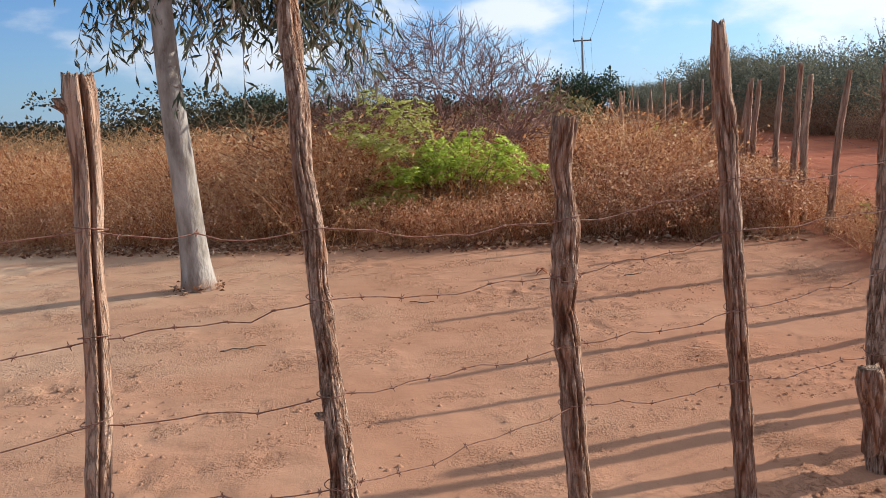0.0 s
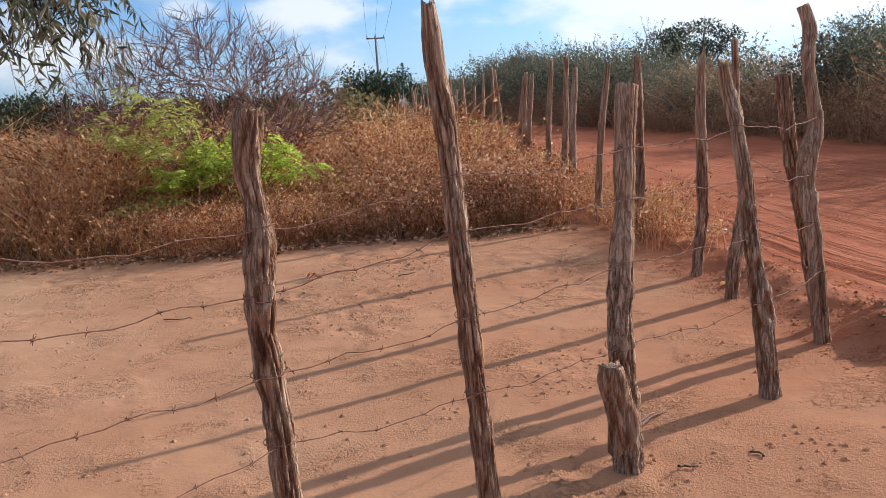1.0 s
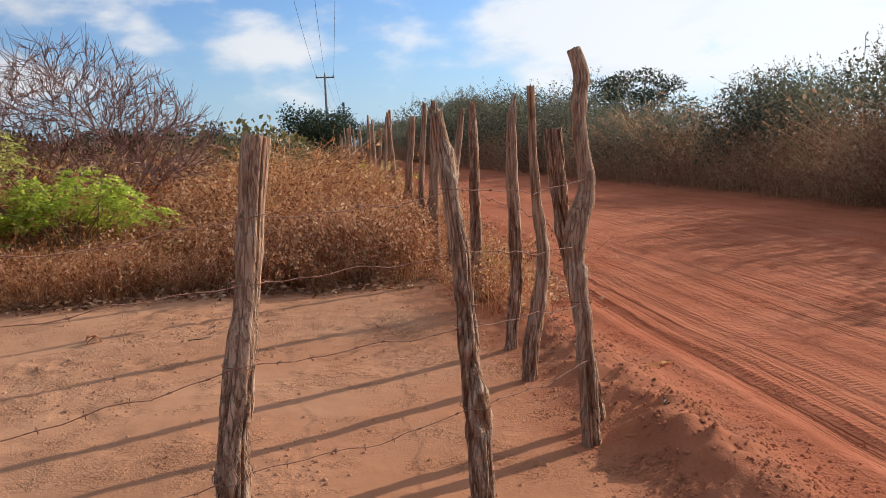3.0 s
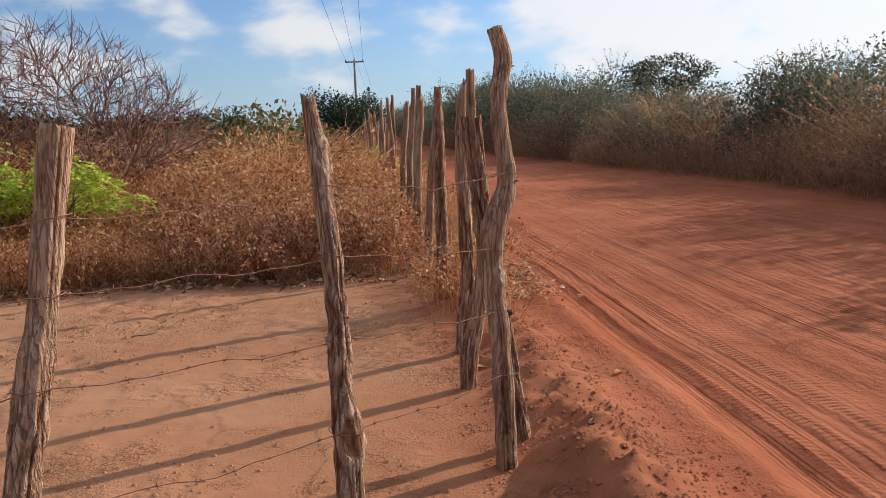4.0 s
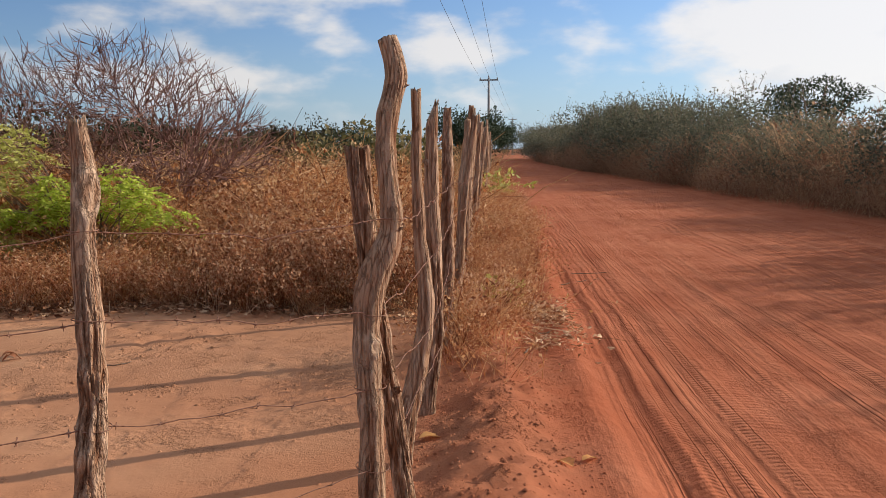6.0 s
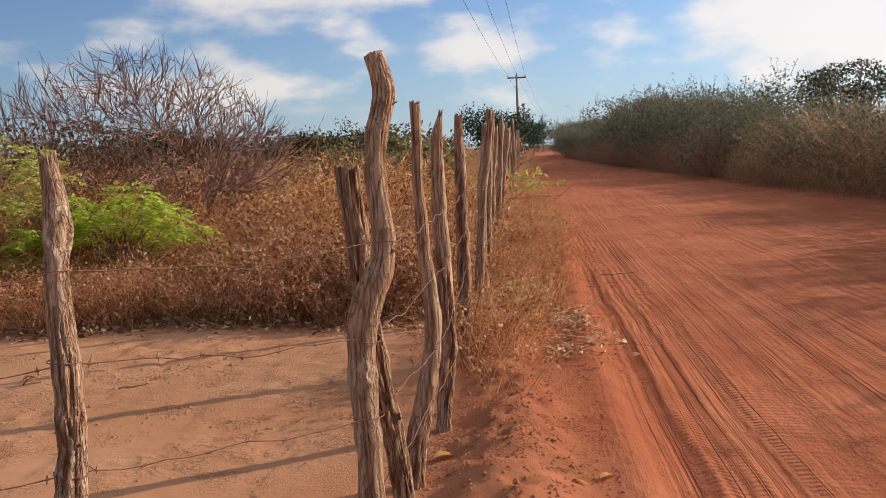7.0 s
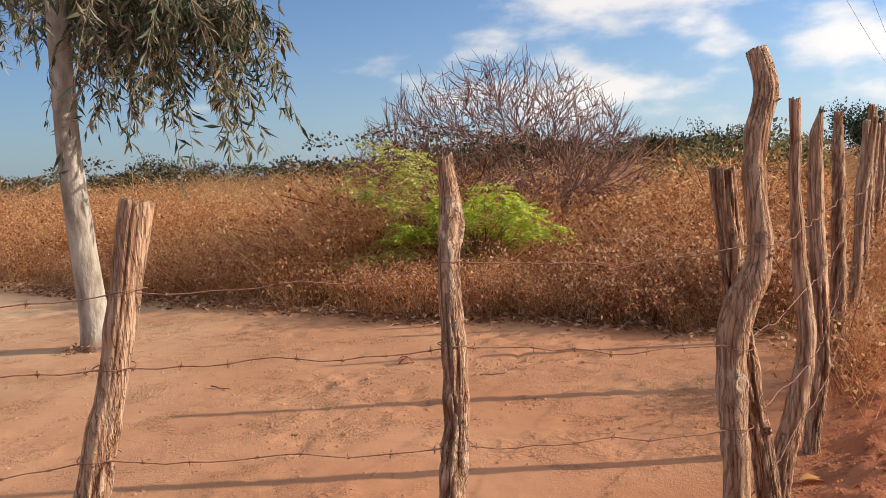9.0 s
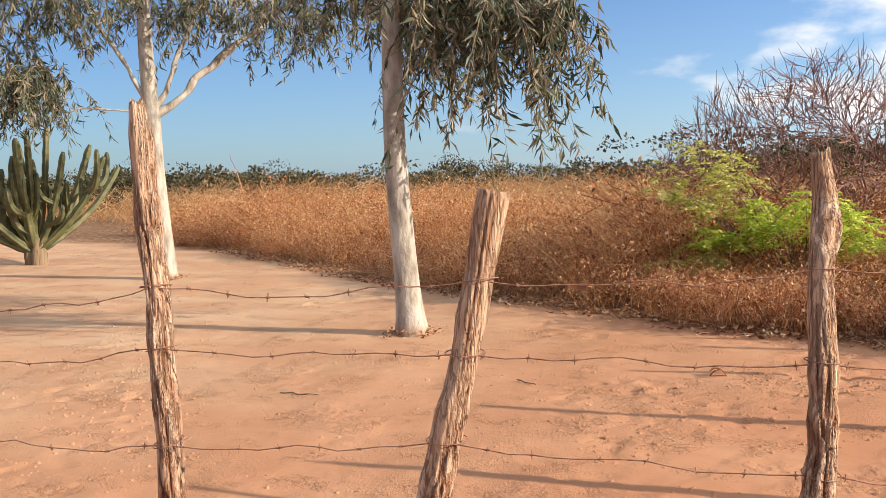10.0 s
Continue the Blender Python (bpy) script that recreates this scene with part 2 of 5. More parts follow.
LITTER = material("leaf_litter", leafy([(0.2, (0.16, 0.070, 0.036)), (0.55, (0.42, 0.210, 0.110)), (0.85, (0.68, 0.48, 0.31))], 0.8), 0.8, thin=0.2)
PALE = material("pale_litter", leafy([(0.2, (0.30, 0.13, 0.065)), (0.5, (0.60, 0.35, 0.19)), (0.85, (0.88, 0.68, 0.46))], 0.85), 0.8, thin=0.2)
TWIG = material("bare_twig", leafy([(0.2, (0.17, 0.085, 0.064)), (0.8, (0.40, 0.230, 0.178))], 0.6), 0.85)
BRUSH = material("dry_brush", leafy([(0.15, (0.17, 0.058, 0.028)), (0.40, (0.44, 0.180, 0.085)), (0.62, (0.66, 0.350, 0.180)), (0.85, (0.84, 0.60, 0.39))], 0.8, 0.9), 0.85, thin=0.45)
RUST = material("rusty_brush", leafy([(0.2, (0.085, 0.032, 0.020)), (0.8, (0.24, 0.105, 0.062))], 0.7, 0.9), 0.9, thin=0.2)
GREEN = material("bright_leaf", leafy([(0.2, (0.30, 0.38, 0.05)), (0.55, (0.52, 0.63, 0.09)), (0.85, (0.70, 0.75, 0.18))], 0.6), 0.6, 0.4, thin=0.6)
LIME = material("yellow_green_leaf", leafy([(0.2, (0.34, 0.35, 0.07)), (0.55, (0.54, 0.54, 0.13)), (0.85, (0.70, 0.66, 0.26))], 0.6), 0.6, 0.4, thin=0.45)
BUSH = material("bush_leaf", leafy([(0.25, (0.085, 0.095, 0.064)), (0.5, (0.165, 0.172, 0.112)), (0.8, (0.30, 0.285, 0.185))]), 0.7, 0.3, thin=0.35)
HEATH = material("scrub_leaf", leafy([(0.25, (0.038, 0.036, 0.020)), (0.5, (0.080, 0.070, 0.036)), (0.8, (0.15, 0.125, 0.065))], 0.4, 0.08), 0.8, 0.2, thin=0.12)
BROAD = material("broad_leaf", leafy([(0.2, (0.085, 0.085, 0.030)), (0.55, (0.21, 0.185, 0.070)), (0.85, (0.40, 0.320, 0.150))], 0.7), 0.6, 0.35, thin=0.3)
DARK = material("dark_tree_leaf", leafy([(0.25, (0.025, 0.045, 0.022)), (0.8, (0.075, 0.105, 0.05))]), 0.7, 0.3, thin=0.15)
GUM = material("gum_leaf", leafy([(0.2, (0.045, 0.060, 0.032)), (0.45, (0.115, 0.135, 0.072)), (0.68, (0.23, 0.225, 0.14)), (0.9, (0.36, 0.29, 0.20))], 0.9), 0.5, 0.5, thin=0.32)


def pale_bark(n):
    p = n.add("ShaderNodeTexCoord").outputs["Object"]
    f = n.noise(n.stretch(p, (4, 4, 1.3)), 1.6, 5.0, 0.6)
    c = n.ramp(f, [(0.36, (0.20, 0.165, 0.125)), (0.50, (0.38, 0.335, 0.275)), (0.66, (0.52, 0.475, 0.405))])
    spot = n.smooth(n.noise(n.stretch(p, (1, 1, 0.6)), 14.0, 3.0, 0.6), 0.66, 0.74)
    c = n.mix(n.math("MULTIPLY", spot, 0.8), c, (0.16, 0.115, 0.085))
    low = n.smooth(n.add("ShaderNodeSeparateXYZ", {0: p}).outputs[2], 0.22, 0.02)
    c = n.mix(n.math("MULTIPLY", low, n.smooth(n.noise(p, 9.0), 0.3, 0.6)), c, (0.30, 0.18, 0.11))
    return c, (n.noise(n.stretch(p, (9, 9, 4)), 2.0, 5.0), 0.02)


BARK = material("pale_gum_bark", pale_bark, 0.7, 0.3)
LIMB = material("limb_bark", weathered((0.07, 0.045, 0.03), (0.19, 0.13, 0.09), (0.33, 0.25, 0.19), 30.0))
CACTUS = material("cactus_skin", lambda n: (n.ramp(n.noise(n.add("ShaderNodeNewGeometry").outputs["Position"], 5.0, 4.0), [(0.3, (0.060, 0.065, 0.028)), (0.55, (0.115, 0.115, 0.048)), (0.75, (0.22, 0.17, 0.085))]), None), 0.6, 0.35)
CORK = material("cactus_cork", weathered((0.07, 0.045, 0.03), (0.19, 0.13, 0.08), (0.30, 0.22, 0.14), 25.0))
CONCRETE = material("pole_concrete", lambda n: (n.ramp(n.noise(n.add("ShaderNodeNewGeometry").outputs["Position"], 1.5, 5.0), [(0.3, (0.24, 0.23, 0.22)), (0.7, (0.38, 0.36, 0.34))]), None), 0.85)
CABLE = material("cable", lambda n: (n.mix(n.noise(n.add("ShaderNodeNewGeometry").outputs["Position"], 3.0), (0.05, 0.05, 0.05), (0.10, 0.10, 0.10)), None), 0.5, 0.4)

# ---- geometry helpers ----
rng = np.random.default_rng(7)


def tri_mesh(name, verts, faces, mat, smooth=False):
    """A mesh from arrays; faces all of one size."""
    verts, faces = np.asarray(verts, np.float32), np.asarray(faces, np.int32)
    me = bpy.data.meshes.new(name)
    k = faces.shape[1]
    me.vertices.add(len(verts))
    me.vertices.foreach_set("co", verts.ravel())
    me.loops.add(faces.size)
    me.loops.foreach_set("vertex_index", faces.ravel())
    me.polygons.add(len(faces))
    me.polygons.foreach_set("loop_start", np.arange(len(faces), dtype=np.int32) * k)
    me.polygons.foreach_set("use_smooth", np.full(len(faces), smooth))
    me.materials.append(mat)
    me.update(calc_edges=True)
    return me


def hashed(ix, iy, seed):
    v = (ix.astype(np.int64) * 374761393 + iy.astype(np.int64) * 668265263 + seed * 982451653) & 0x7FFFFFFF
    v = ((v ^ (v >> 13)) * 1274126177) & 0x7FFFFFFF
    return ((v ^ (v >> 16)) & 0xFFFF) / 65535.0


def vnoise(x, y, seed=0):
    ix, iy = np.floor(x), np.floor(y)
    fx, fy = x - ix, y - iy
    fx, fy = fx * fx * (3 - 2 * fx), fy * fy * (3 - 2 * fy)
    a, b, c, d = hashed(ix, iy, seed), hashed(ix + 1, iy, seed), hashed(ix, iy + 1, seed), hashed(ix + 1, iy + 1, seed)
    return (a + (b - a) * fx) * (1 - fy) + (c + (d - c) * fx) * fy - 0.5


def smoothstep(v, a, b):
    f = np.clip((v - a) / (b - a), 0, 1)
    return f * f * (3 - 2 * f)


def road_axes(x, y):
    dx, dy = x - CORNER.x, y - CORNER.y
    return dx * ROAD_S.x + dy * ROAD_S.y, dx * ROAD_W.x + dy * ROAD_W.y


EDGE_X = [-60, -15.2, -9.7, -4.1, -0.56, 1.88, 3.7, 4.9, 5.8, 40]
EDGE_Y = [26, 18.1, 16.4, 12.6, 10.5, 9.2, 8.75, 8.2, 7.6, 7.0]


def field_depth(x, y):
    """Metres that a place lies inside the weedy field, beyond the edge of the bare yard."""
    return y - np.interp(x, EDGE_X, EDGE_Y) + 0.35 * vnoise(x * 1.7, y * 1.7, 31)


def ground_z(x, y):
    x, y = np.asarray(x, float), np.asarray(y, float)
    s, w = road_axes(x, y)
    z = 0.035 * vnoise(x * 0.6, y * 0.6, 1) + 0.010 * vnoise(x * 2.3, y * 2.3, 2) + 0.006 * vnoise(x * 7, y * 7, 3) + 0.006 * vnoise(x * 17, y * 17, 4)
    rough = smoothstep(vnoise(x * 0.8, y * 0.8, 5), -0.05, 0.25) * (1 - smoothstep(w, -0.3, 0.2))
    z = z - 0.020 * rough * smoothstep(vnoise(x * 8.5, y * 10.5, 6), 0.16, 0.26) + 0.010 * rough * vnoise(x * 9, y * 9, 12)
    ridge = np.exp(-((w - 0.42 - 0.2 * vnoise(s * 0.9, s * 0, 7)) / 0.26) ** 2)
    high = np.interp(s, [-2.0, -1.0, -0.4, 0.5, 1.5, 4, 9, 30], [0.0, 0.10, 0.19, 0.13, 0.11, 0.10, 0.06, 0.04])
    z = z + ridge * high * (1 + 0.5 * vnoise(x * 5, y * 5, 8)) + ridge * (0.060 * vnoise(x * 12, y * 12, 9) + 0.040 * vnoise(x * 23, y * 23, 13))
    wand = w + 0.12 * vnoise(s * 0.25, s * 0, 10)
    z = z + 0.028 * np.exp(-((wand - 1.0) / 0.11) ** 2) * (0.6 + 1.2 * vnoise(s * 0.8, s * 0, 17)) - 0.065 * smoothstep(wand, 1.04, 1.22) * (1 - smoothstep(wand, 7.9, 8.6))
    for at, deep, wide in ((1.28, 0.036, 0.055), (1.50, 0.024, 0.05), (1.72, 0.018, 0.09), (2.15, 0.014, 0.08), (2.62, 0.020, 0.05), (2.9, 0.02, 0.10), (3.15, 0.014, 0.07), (3.6, 0.018, 0.05), (4.4, 0.016, 0.12), (5.0, 0.014, 0.10)):
        wob = wand + 0.10 * vnoise(s * 0.35 + at * 9, s * 0, 11)
        z = z - 0.65 * deep * np.exp(-((wob - at) / wide) ** 2) + 0.35 * deep * np.exp(-((wob - at - 1.7 * wide) / wide) ** 2)
    z = z + 0.5 * smoothstep(w, 9.0, 14.0) * 0.5
    return z


def spaced(lo, hi, step, far):
    mid = list(np.arange(lo, hi, step))
    out, d, v = [], step, hi
    while v < far:
        out.append(v)
        d *= 1.11
        v += d
    low, d, v = [], step, lo - step
    while v > -far:
        low.append(v)
        d *= 1.11
        v -= d
    return np.array(low[::-1] + mid + out)


def make_ground():
    gx, gy = spaced(-2.5, 9.5, 0.042, 2500), spaced(1.0, 9.5, 0.042, 2500)
    X, Y = np.meshgrid(gx, gy)
    x, y = X.ravel(), Y.ravel()
    z = ground_z(x, y)
    nx, ny = len(gx), len(gy)
    i = (np.arange(ny - 1)[:, None] * nx + np.arange(nx - 1)[None]).ravel()
    quads = np.stack([i, i + 1, i + 1 + nx, i + nx], 1)
    cx, cy = x[quads].mean(1), y[quads].mean(1)
    s, w = road_axes(cx, cy)
    on = (w > 1.15) & (w < 8.2)
    depth = field_depth(x, y)
    s_all, w_all = road_axes(x, y)
    litter = smoothstep(depth, -0.25, 0.3) * (w_all < 0) + smoothstep(w_all, 8.2, 8.9)
    for name, pick in (("ground", ~on), ("road", on)):
        q = quads[pick]
        used, inv = np.unique(q, return_inverse=True)
        me = tri_mesh(name, np.stack([x, y, z], 1)[used], inv.reshape(q.shape), SOIL, True)
        attr = me.attributes.new("litter", "FLOAT", "POINT")
        attr.data.foreach_set("value", litter[used].astype(np.float32))
        ob = new(name, me)
        tagged(ob, "red dirt road with tyre tracks and ruts" if name == "road" else "bare sandy yard and field soil with scuffed clods", name, kind="structure")


make_ground()


def tube(points, radii, sides=10, ridge=0.0, seed=0, cap=True, jag=0.0, grain=3.0):
    """A tapered, bent tube with uneven lengthwise ridges: verts and quads."""
    P, R = np.asarray(points, float), np.asarray(radii, float)
    n = len(P)
    T = np.gradient(P, axis=0)
    T /= np.linalg.norm(T, axis=1)[:, None]
    up = np.array([1.0, 0.13, 0.0]) if abs(T[0][0]) < 0.8 else np.array([0.0, 1.0, 0.2])
    A = np.cross(T, up)
    A /= np.linalg.norm(A, axis=1)[:, None]
    B = np.cross(T, A)
    ang = np.linspace(0, 2 * math.pi, sides, endpoint=False)
    along = np.concatenate([[0], np.cumsum(np.linalg.norm(np.diff(P, axis=0), axis=1))])
    ca, sa = np.cos(ang)[None], np.sin(ang)[None]
    k = 1.0 + 0 * along[:, None] * ca
    if ridge:
        twist = along[:, None] * 0.25
        u = (np.arange(sides) / sides)[None] + 0 * along[:, None]
        f1 = vnoise(u * 5 + twist * 0, along[:, None] * grain * 0.8, seed)
        f2 = vnoise(u * 12 + 40, along[:, None] * grain, seed + 1)
        f3 = np.abs(vnoise(u * 17 + 90, along[:, None] * grain * 0.8, seed + 2))
        k = k + ridge * (1.2 * f1 + 0.8 * f2 - 1.2 * f3 + 0.08)
        k[:, -1] = 0.5 * (k[:, -2] + k[:, 0])
    V = P[:, None] + R[:, None, None] * k[:, :, None] * (ca[:, :, None] * A[:, None] + sa[:, :, None] * B[:, None])
    if jag:
        V[-1] += T[-1] * (jag * (vnoise(np.arange(sides) * 0.45, np.full(sides, 3.3), seed + 5) * 2)[:, None])
    V = V.reshape(-1, 3)
    i = (np.arange(n - 1)[:, None] * sides + np.arange(sides)[None])
    j = (np.arange(n - 1)[:, None] * sides + (np.arange(sides)[None] + 1) % sides)
    F = np.stack([i, j, j + sides, i + sides], -1).reshape(-1, 4)
    if cap:
        c = len(V)
        V = np.vstack([V, P[-1] - T[-1] * R[-1] * 0.15])
        top = (n - 1) * sides
        extra = [[top + a, top + (a + 1) % sides, c, c] for a in range(sides)]
        F = np.vstack([F, extra])
    return V, F


def quad_fix(F):
    """Triangles from quads, dropping the flat ones."""
    F = np.asarray(F)
    t = np.vstack([F[:, [0, 1, 2]], F[:, [0, 2, 3]]])
    return t[(t[:, 0] != t[:, 1]) & (t[:, 1] != t[:, 2]) & (t[:, 0] != t[:, 2])]


class Heap:
    """Gathers triangles."""
    def __init__(self):
        self.v, self.f, self.n = [], [], 0

    def add(self, v, f):
        v, f = np.asarray(v, np.float32), np.asarray(f)
        if f.shape[1] == 4:
            f = quad_fix(f)
        self.v.append(v)
        self.f.append(f + self.n)
        self.n += len(v)

    def mesh(self, name, mat, smooth=False):
        return tri_mesh(name, np.vstack(self.v), np.vstack(self.f), mat, smooth)


def part(name, me, parent, label=""):
    ob = new(name, me)
    ob.parent = parent
    return tagged(ob, label)


def resample(points, step):
    P = np.asarray(points, float)
    d = np.concatenate([[0], np.cumsum(np.linalg.norm(np.diff(P[:, :3], axis=0), axis=1))])
    t = np.linspace(0, d[-1], max(3, int(d[-1] / step)))
    out = np.stack([np.interp(t, d, P[:, k]) for k in range(P.shape[1])], 1)
    k = np.array([0.25, 0.5, 0.25])
    for _ in range(3):
        out[1:-1] = k[0] * out[:-2] + k[1] * out[1:-1] + k[2] * out[2:]
    return out


# ---- fence posts ----
def fence_post(points, label, bark_to, seed, sides=88, knots=(), jag=0.014, step=0.014, split=None, scars=()):
    """points: x, y, z, radius from base to top. bark_to: height up to which bark is left. knots: (height, angle, length, radius) of lopped branch stubs."""
    P = np.asarray(points, float)
    base = Vector((P[0][0], P[0][1], float(ground_z(P[0][0], P[0][1]))))
    if P[0][2] > base.z - 0.12:
        slope = (P[1] - P[0]) / max(P[1][2] - P[0][2], 0.05)
        first = P[0] + slope * (base.z - 0.14 - P[0][2]) * 0.5
        first[2], first[3] = base.z - 0.14, P[0][3] * 1.1
        P = np.vstack([first, P])
    Q = resample(P, step)
    h = Q[:, 2].copy()
    Q[:, 0] += 0.010 * vnoise(h * 5.0, h * 0, seed + 11)
    Q[:, 1] += 0.010 * vnoise(h * 5.0, h * 0, seed + 12)
    Q[:, 3] *= 0.93 + 0.11 * vnoise(h * 6.0, h * 0, seed + 13) + 0.15 * vnoise(h * 15.0, h * 0, seed + 14)
    Q[:, :3] -= np.array(base)
    n = len(Q)
    u = (np.arange(sides) / sides)[None] + 0 * h[:, None]
    H = h[:, None] + 0 * u

    def ring_noise(times, tall_, k):
        """Noise that closes round the stake."""
        a = vnoise(u * times + 0.6 * H, H * tall_, seed + k)
        c = vnoise((u - 1) * times + 0.6 * H, H * tall_, seed + k)
        return a * (1 - u) + c * u

    bark = smoothstep(bark_to - H + 0.9 * ring_noise(5, 2.2, 21), -0.10, 0.10)
    broad = ring_noise(6, 1.6, 1)
    seam = np.clip(1 - np.abs(ring_noise(17, 4.0, 2)) * 12, 0, 1)
    chink = np.clip(1 - np.abs(ring_noise(27, 11.0, 3)) * 12, 0, 1)
    shag = ring_noise(26, 15.0, 4)
    check = np.clip(1 - np.abs(ring_noise(13, 0.9, 5)) * 18, 0, 1)
    deep = 0.16 * broad - 0.14 * seam - 0.11 * chink + 0.24 * shag
    smooth_ = 0.10 * broad - 0.06 * check + 0.03 * ring_noise(24, 1.5, 6)
    k = 1 + bark * (deep + 0.04) + (1 - bark) * (smooth_ - 0.03)
    crack = np.clip(bark * (0.80 - 0.52 * seam - 0.38 * chink + 0.60 * shag) + (1 - bark) * (0.66 + 0.3 * broad - 0.6 * check), 0, 1)
    for height, round_, wide, tall_, open_ in scars:
        off = np.sqrt((((u - round_ + 0.5) % 1.0 - 0.5) / wide) ** 2 + ((H - height) / tall_) ** 2) + 0.5 * ring_noise(9, 12.0, 41)
        inner, lip = 1 - smoothstep(off, 0.75, 0.95), np.exp(-((off - 1.0) / 0.22) ** 2)
        k = k * (1 - inner) + (1.02 + 0.1 * ring_noise(20, 9.0, 42)) * inner + 0.22 * lip
        bark = np.clip(bark * (1 - inner * open_) * (1 - lip), 0, 1)
        crack = np.clip(crack * (1 - inner) + inner * (0.25 + 0.45 * open_ + 1.2 * ring_noise(14, 25.0, 43)) + 0.5 * lip, 0, 1)
    if split is not None:
        gap = np.exp(-((((u - split + 0.5 + 0.035 * vnoise(H * 2.2, H * 0, seed + 31)) % 1.0 - 0.5) / 0.022) ** 2)) * (0.5 + 0.8 * smoothstep(H, 0.3, 1.5))
        k = k - 0.42 * np.minimum(gap, 1)
        crack = crack * (1 - np.minimum(gap * 1.2, 1))
    v, f = tube(Q[:, :3], Q[:, 3], sides, 0.0, seed, True, jag)
    ring = v[:n * sides].reshape(n, sides, 3)
    v[:n * sides] = (Q[:, None, :3] + (ring - Q[:, None, :3]) * k[:, :, None]).reshape(-1, 3)
    stubs = []
    for height, angle, length, radius in knots:
        at_ = int(np.argmin(np.abs(h - height)))
        d = np.array([math.cos(radians(angle)), math.sin(radians(angle)), 0.35])
        if length > 0.2:
            d = d * [0.21, 0.21, 2.75]
        o = Q[at_][:3]
        ends_ = ((0, 1.25), (0.5, 1.10), (0.9, 0.98), (1.0, 0.86)) if length > 0.2 else ((0, 1.35), (0.5, 1.15), (0.85, 0.95), (1.0, 0.55))
        pts = resample([(*(o + d * length * g), radius * q) for g, q in ends_], 0.010)
        kv, kf = tube(pts[:, :3], pts[:, 3], 30 if length > 0.2 else 16, 0.30, seed + 3, grain=9.0, jag=0.02)
        mottle = vnoise(np.arange(len(kv)) % 30 * 0.9, kv[:, 2] * 14.0, seed + 45)
        stubs.append((kv, kf, np.clip(0.62 + 1.0 * mottle, 0, 1), np.full(len(kv), 1.0 if length > 0.2 else float(bark[at_].mean()))))

    def marked(name, v_, f_, cracks, rinds):
        h_ = Heap()
        h_.add(v_, f_)
        me = h_.mesh(name, POST, True)
        for key, data in (("crack", cracks), ("bark", rinds)):
            me.attributes.new(key, "FLOAT", "POINT").data.foreach_set("value", np.asarray(data, np.float32))
        return me

    ob = new("fence_post", marked("fence_post", v, f, np.append(crack.ravel(), 0.75), np.append(bark.ravel(), 0.0)))
    ob.location = base
    for kv, kf, cracks, rinds in stubs:
        part("branch_stub", marked("branch_stub", kv, kf, cracks, rinds), ob)
    return tagged(ob, label, "fence post", "posts of the wire fence")


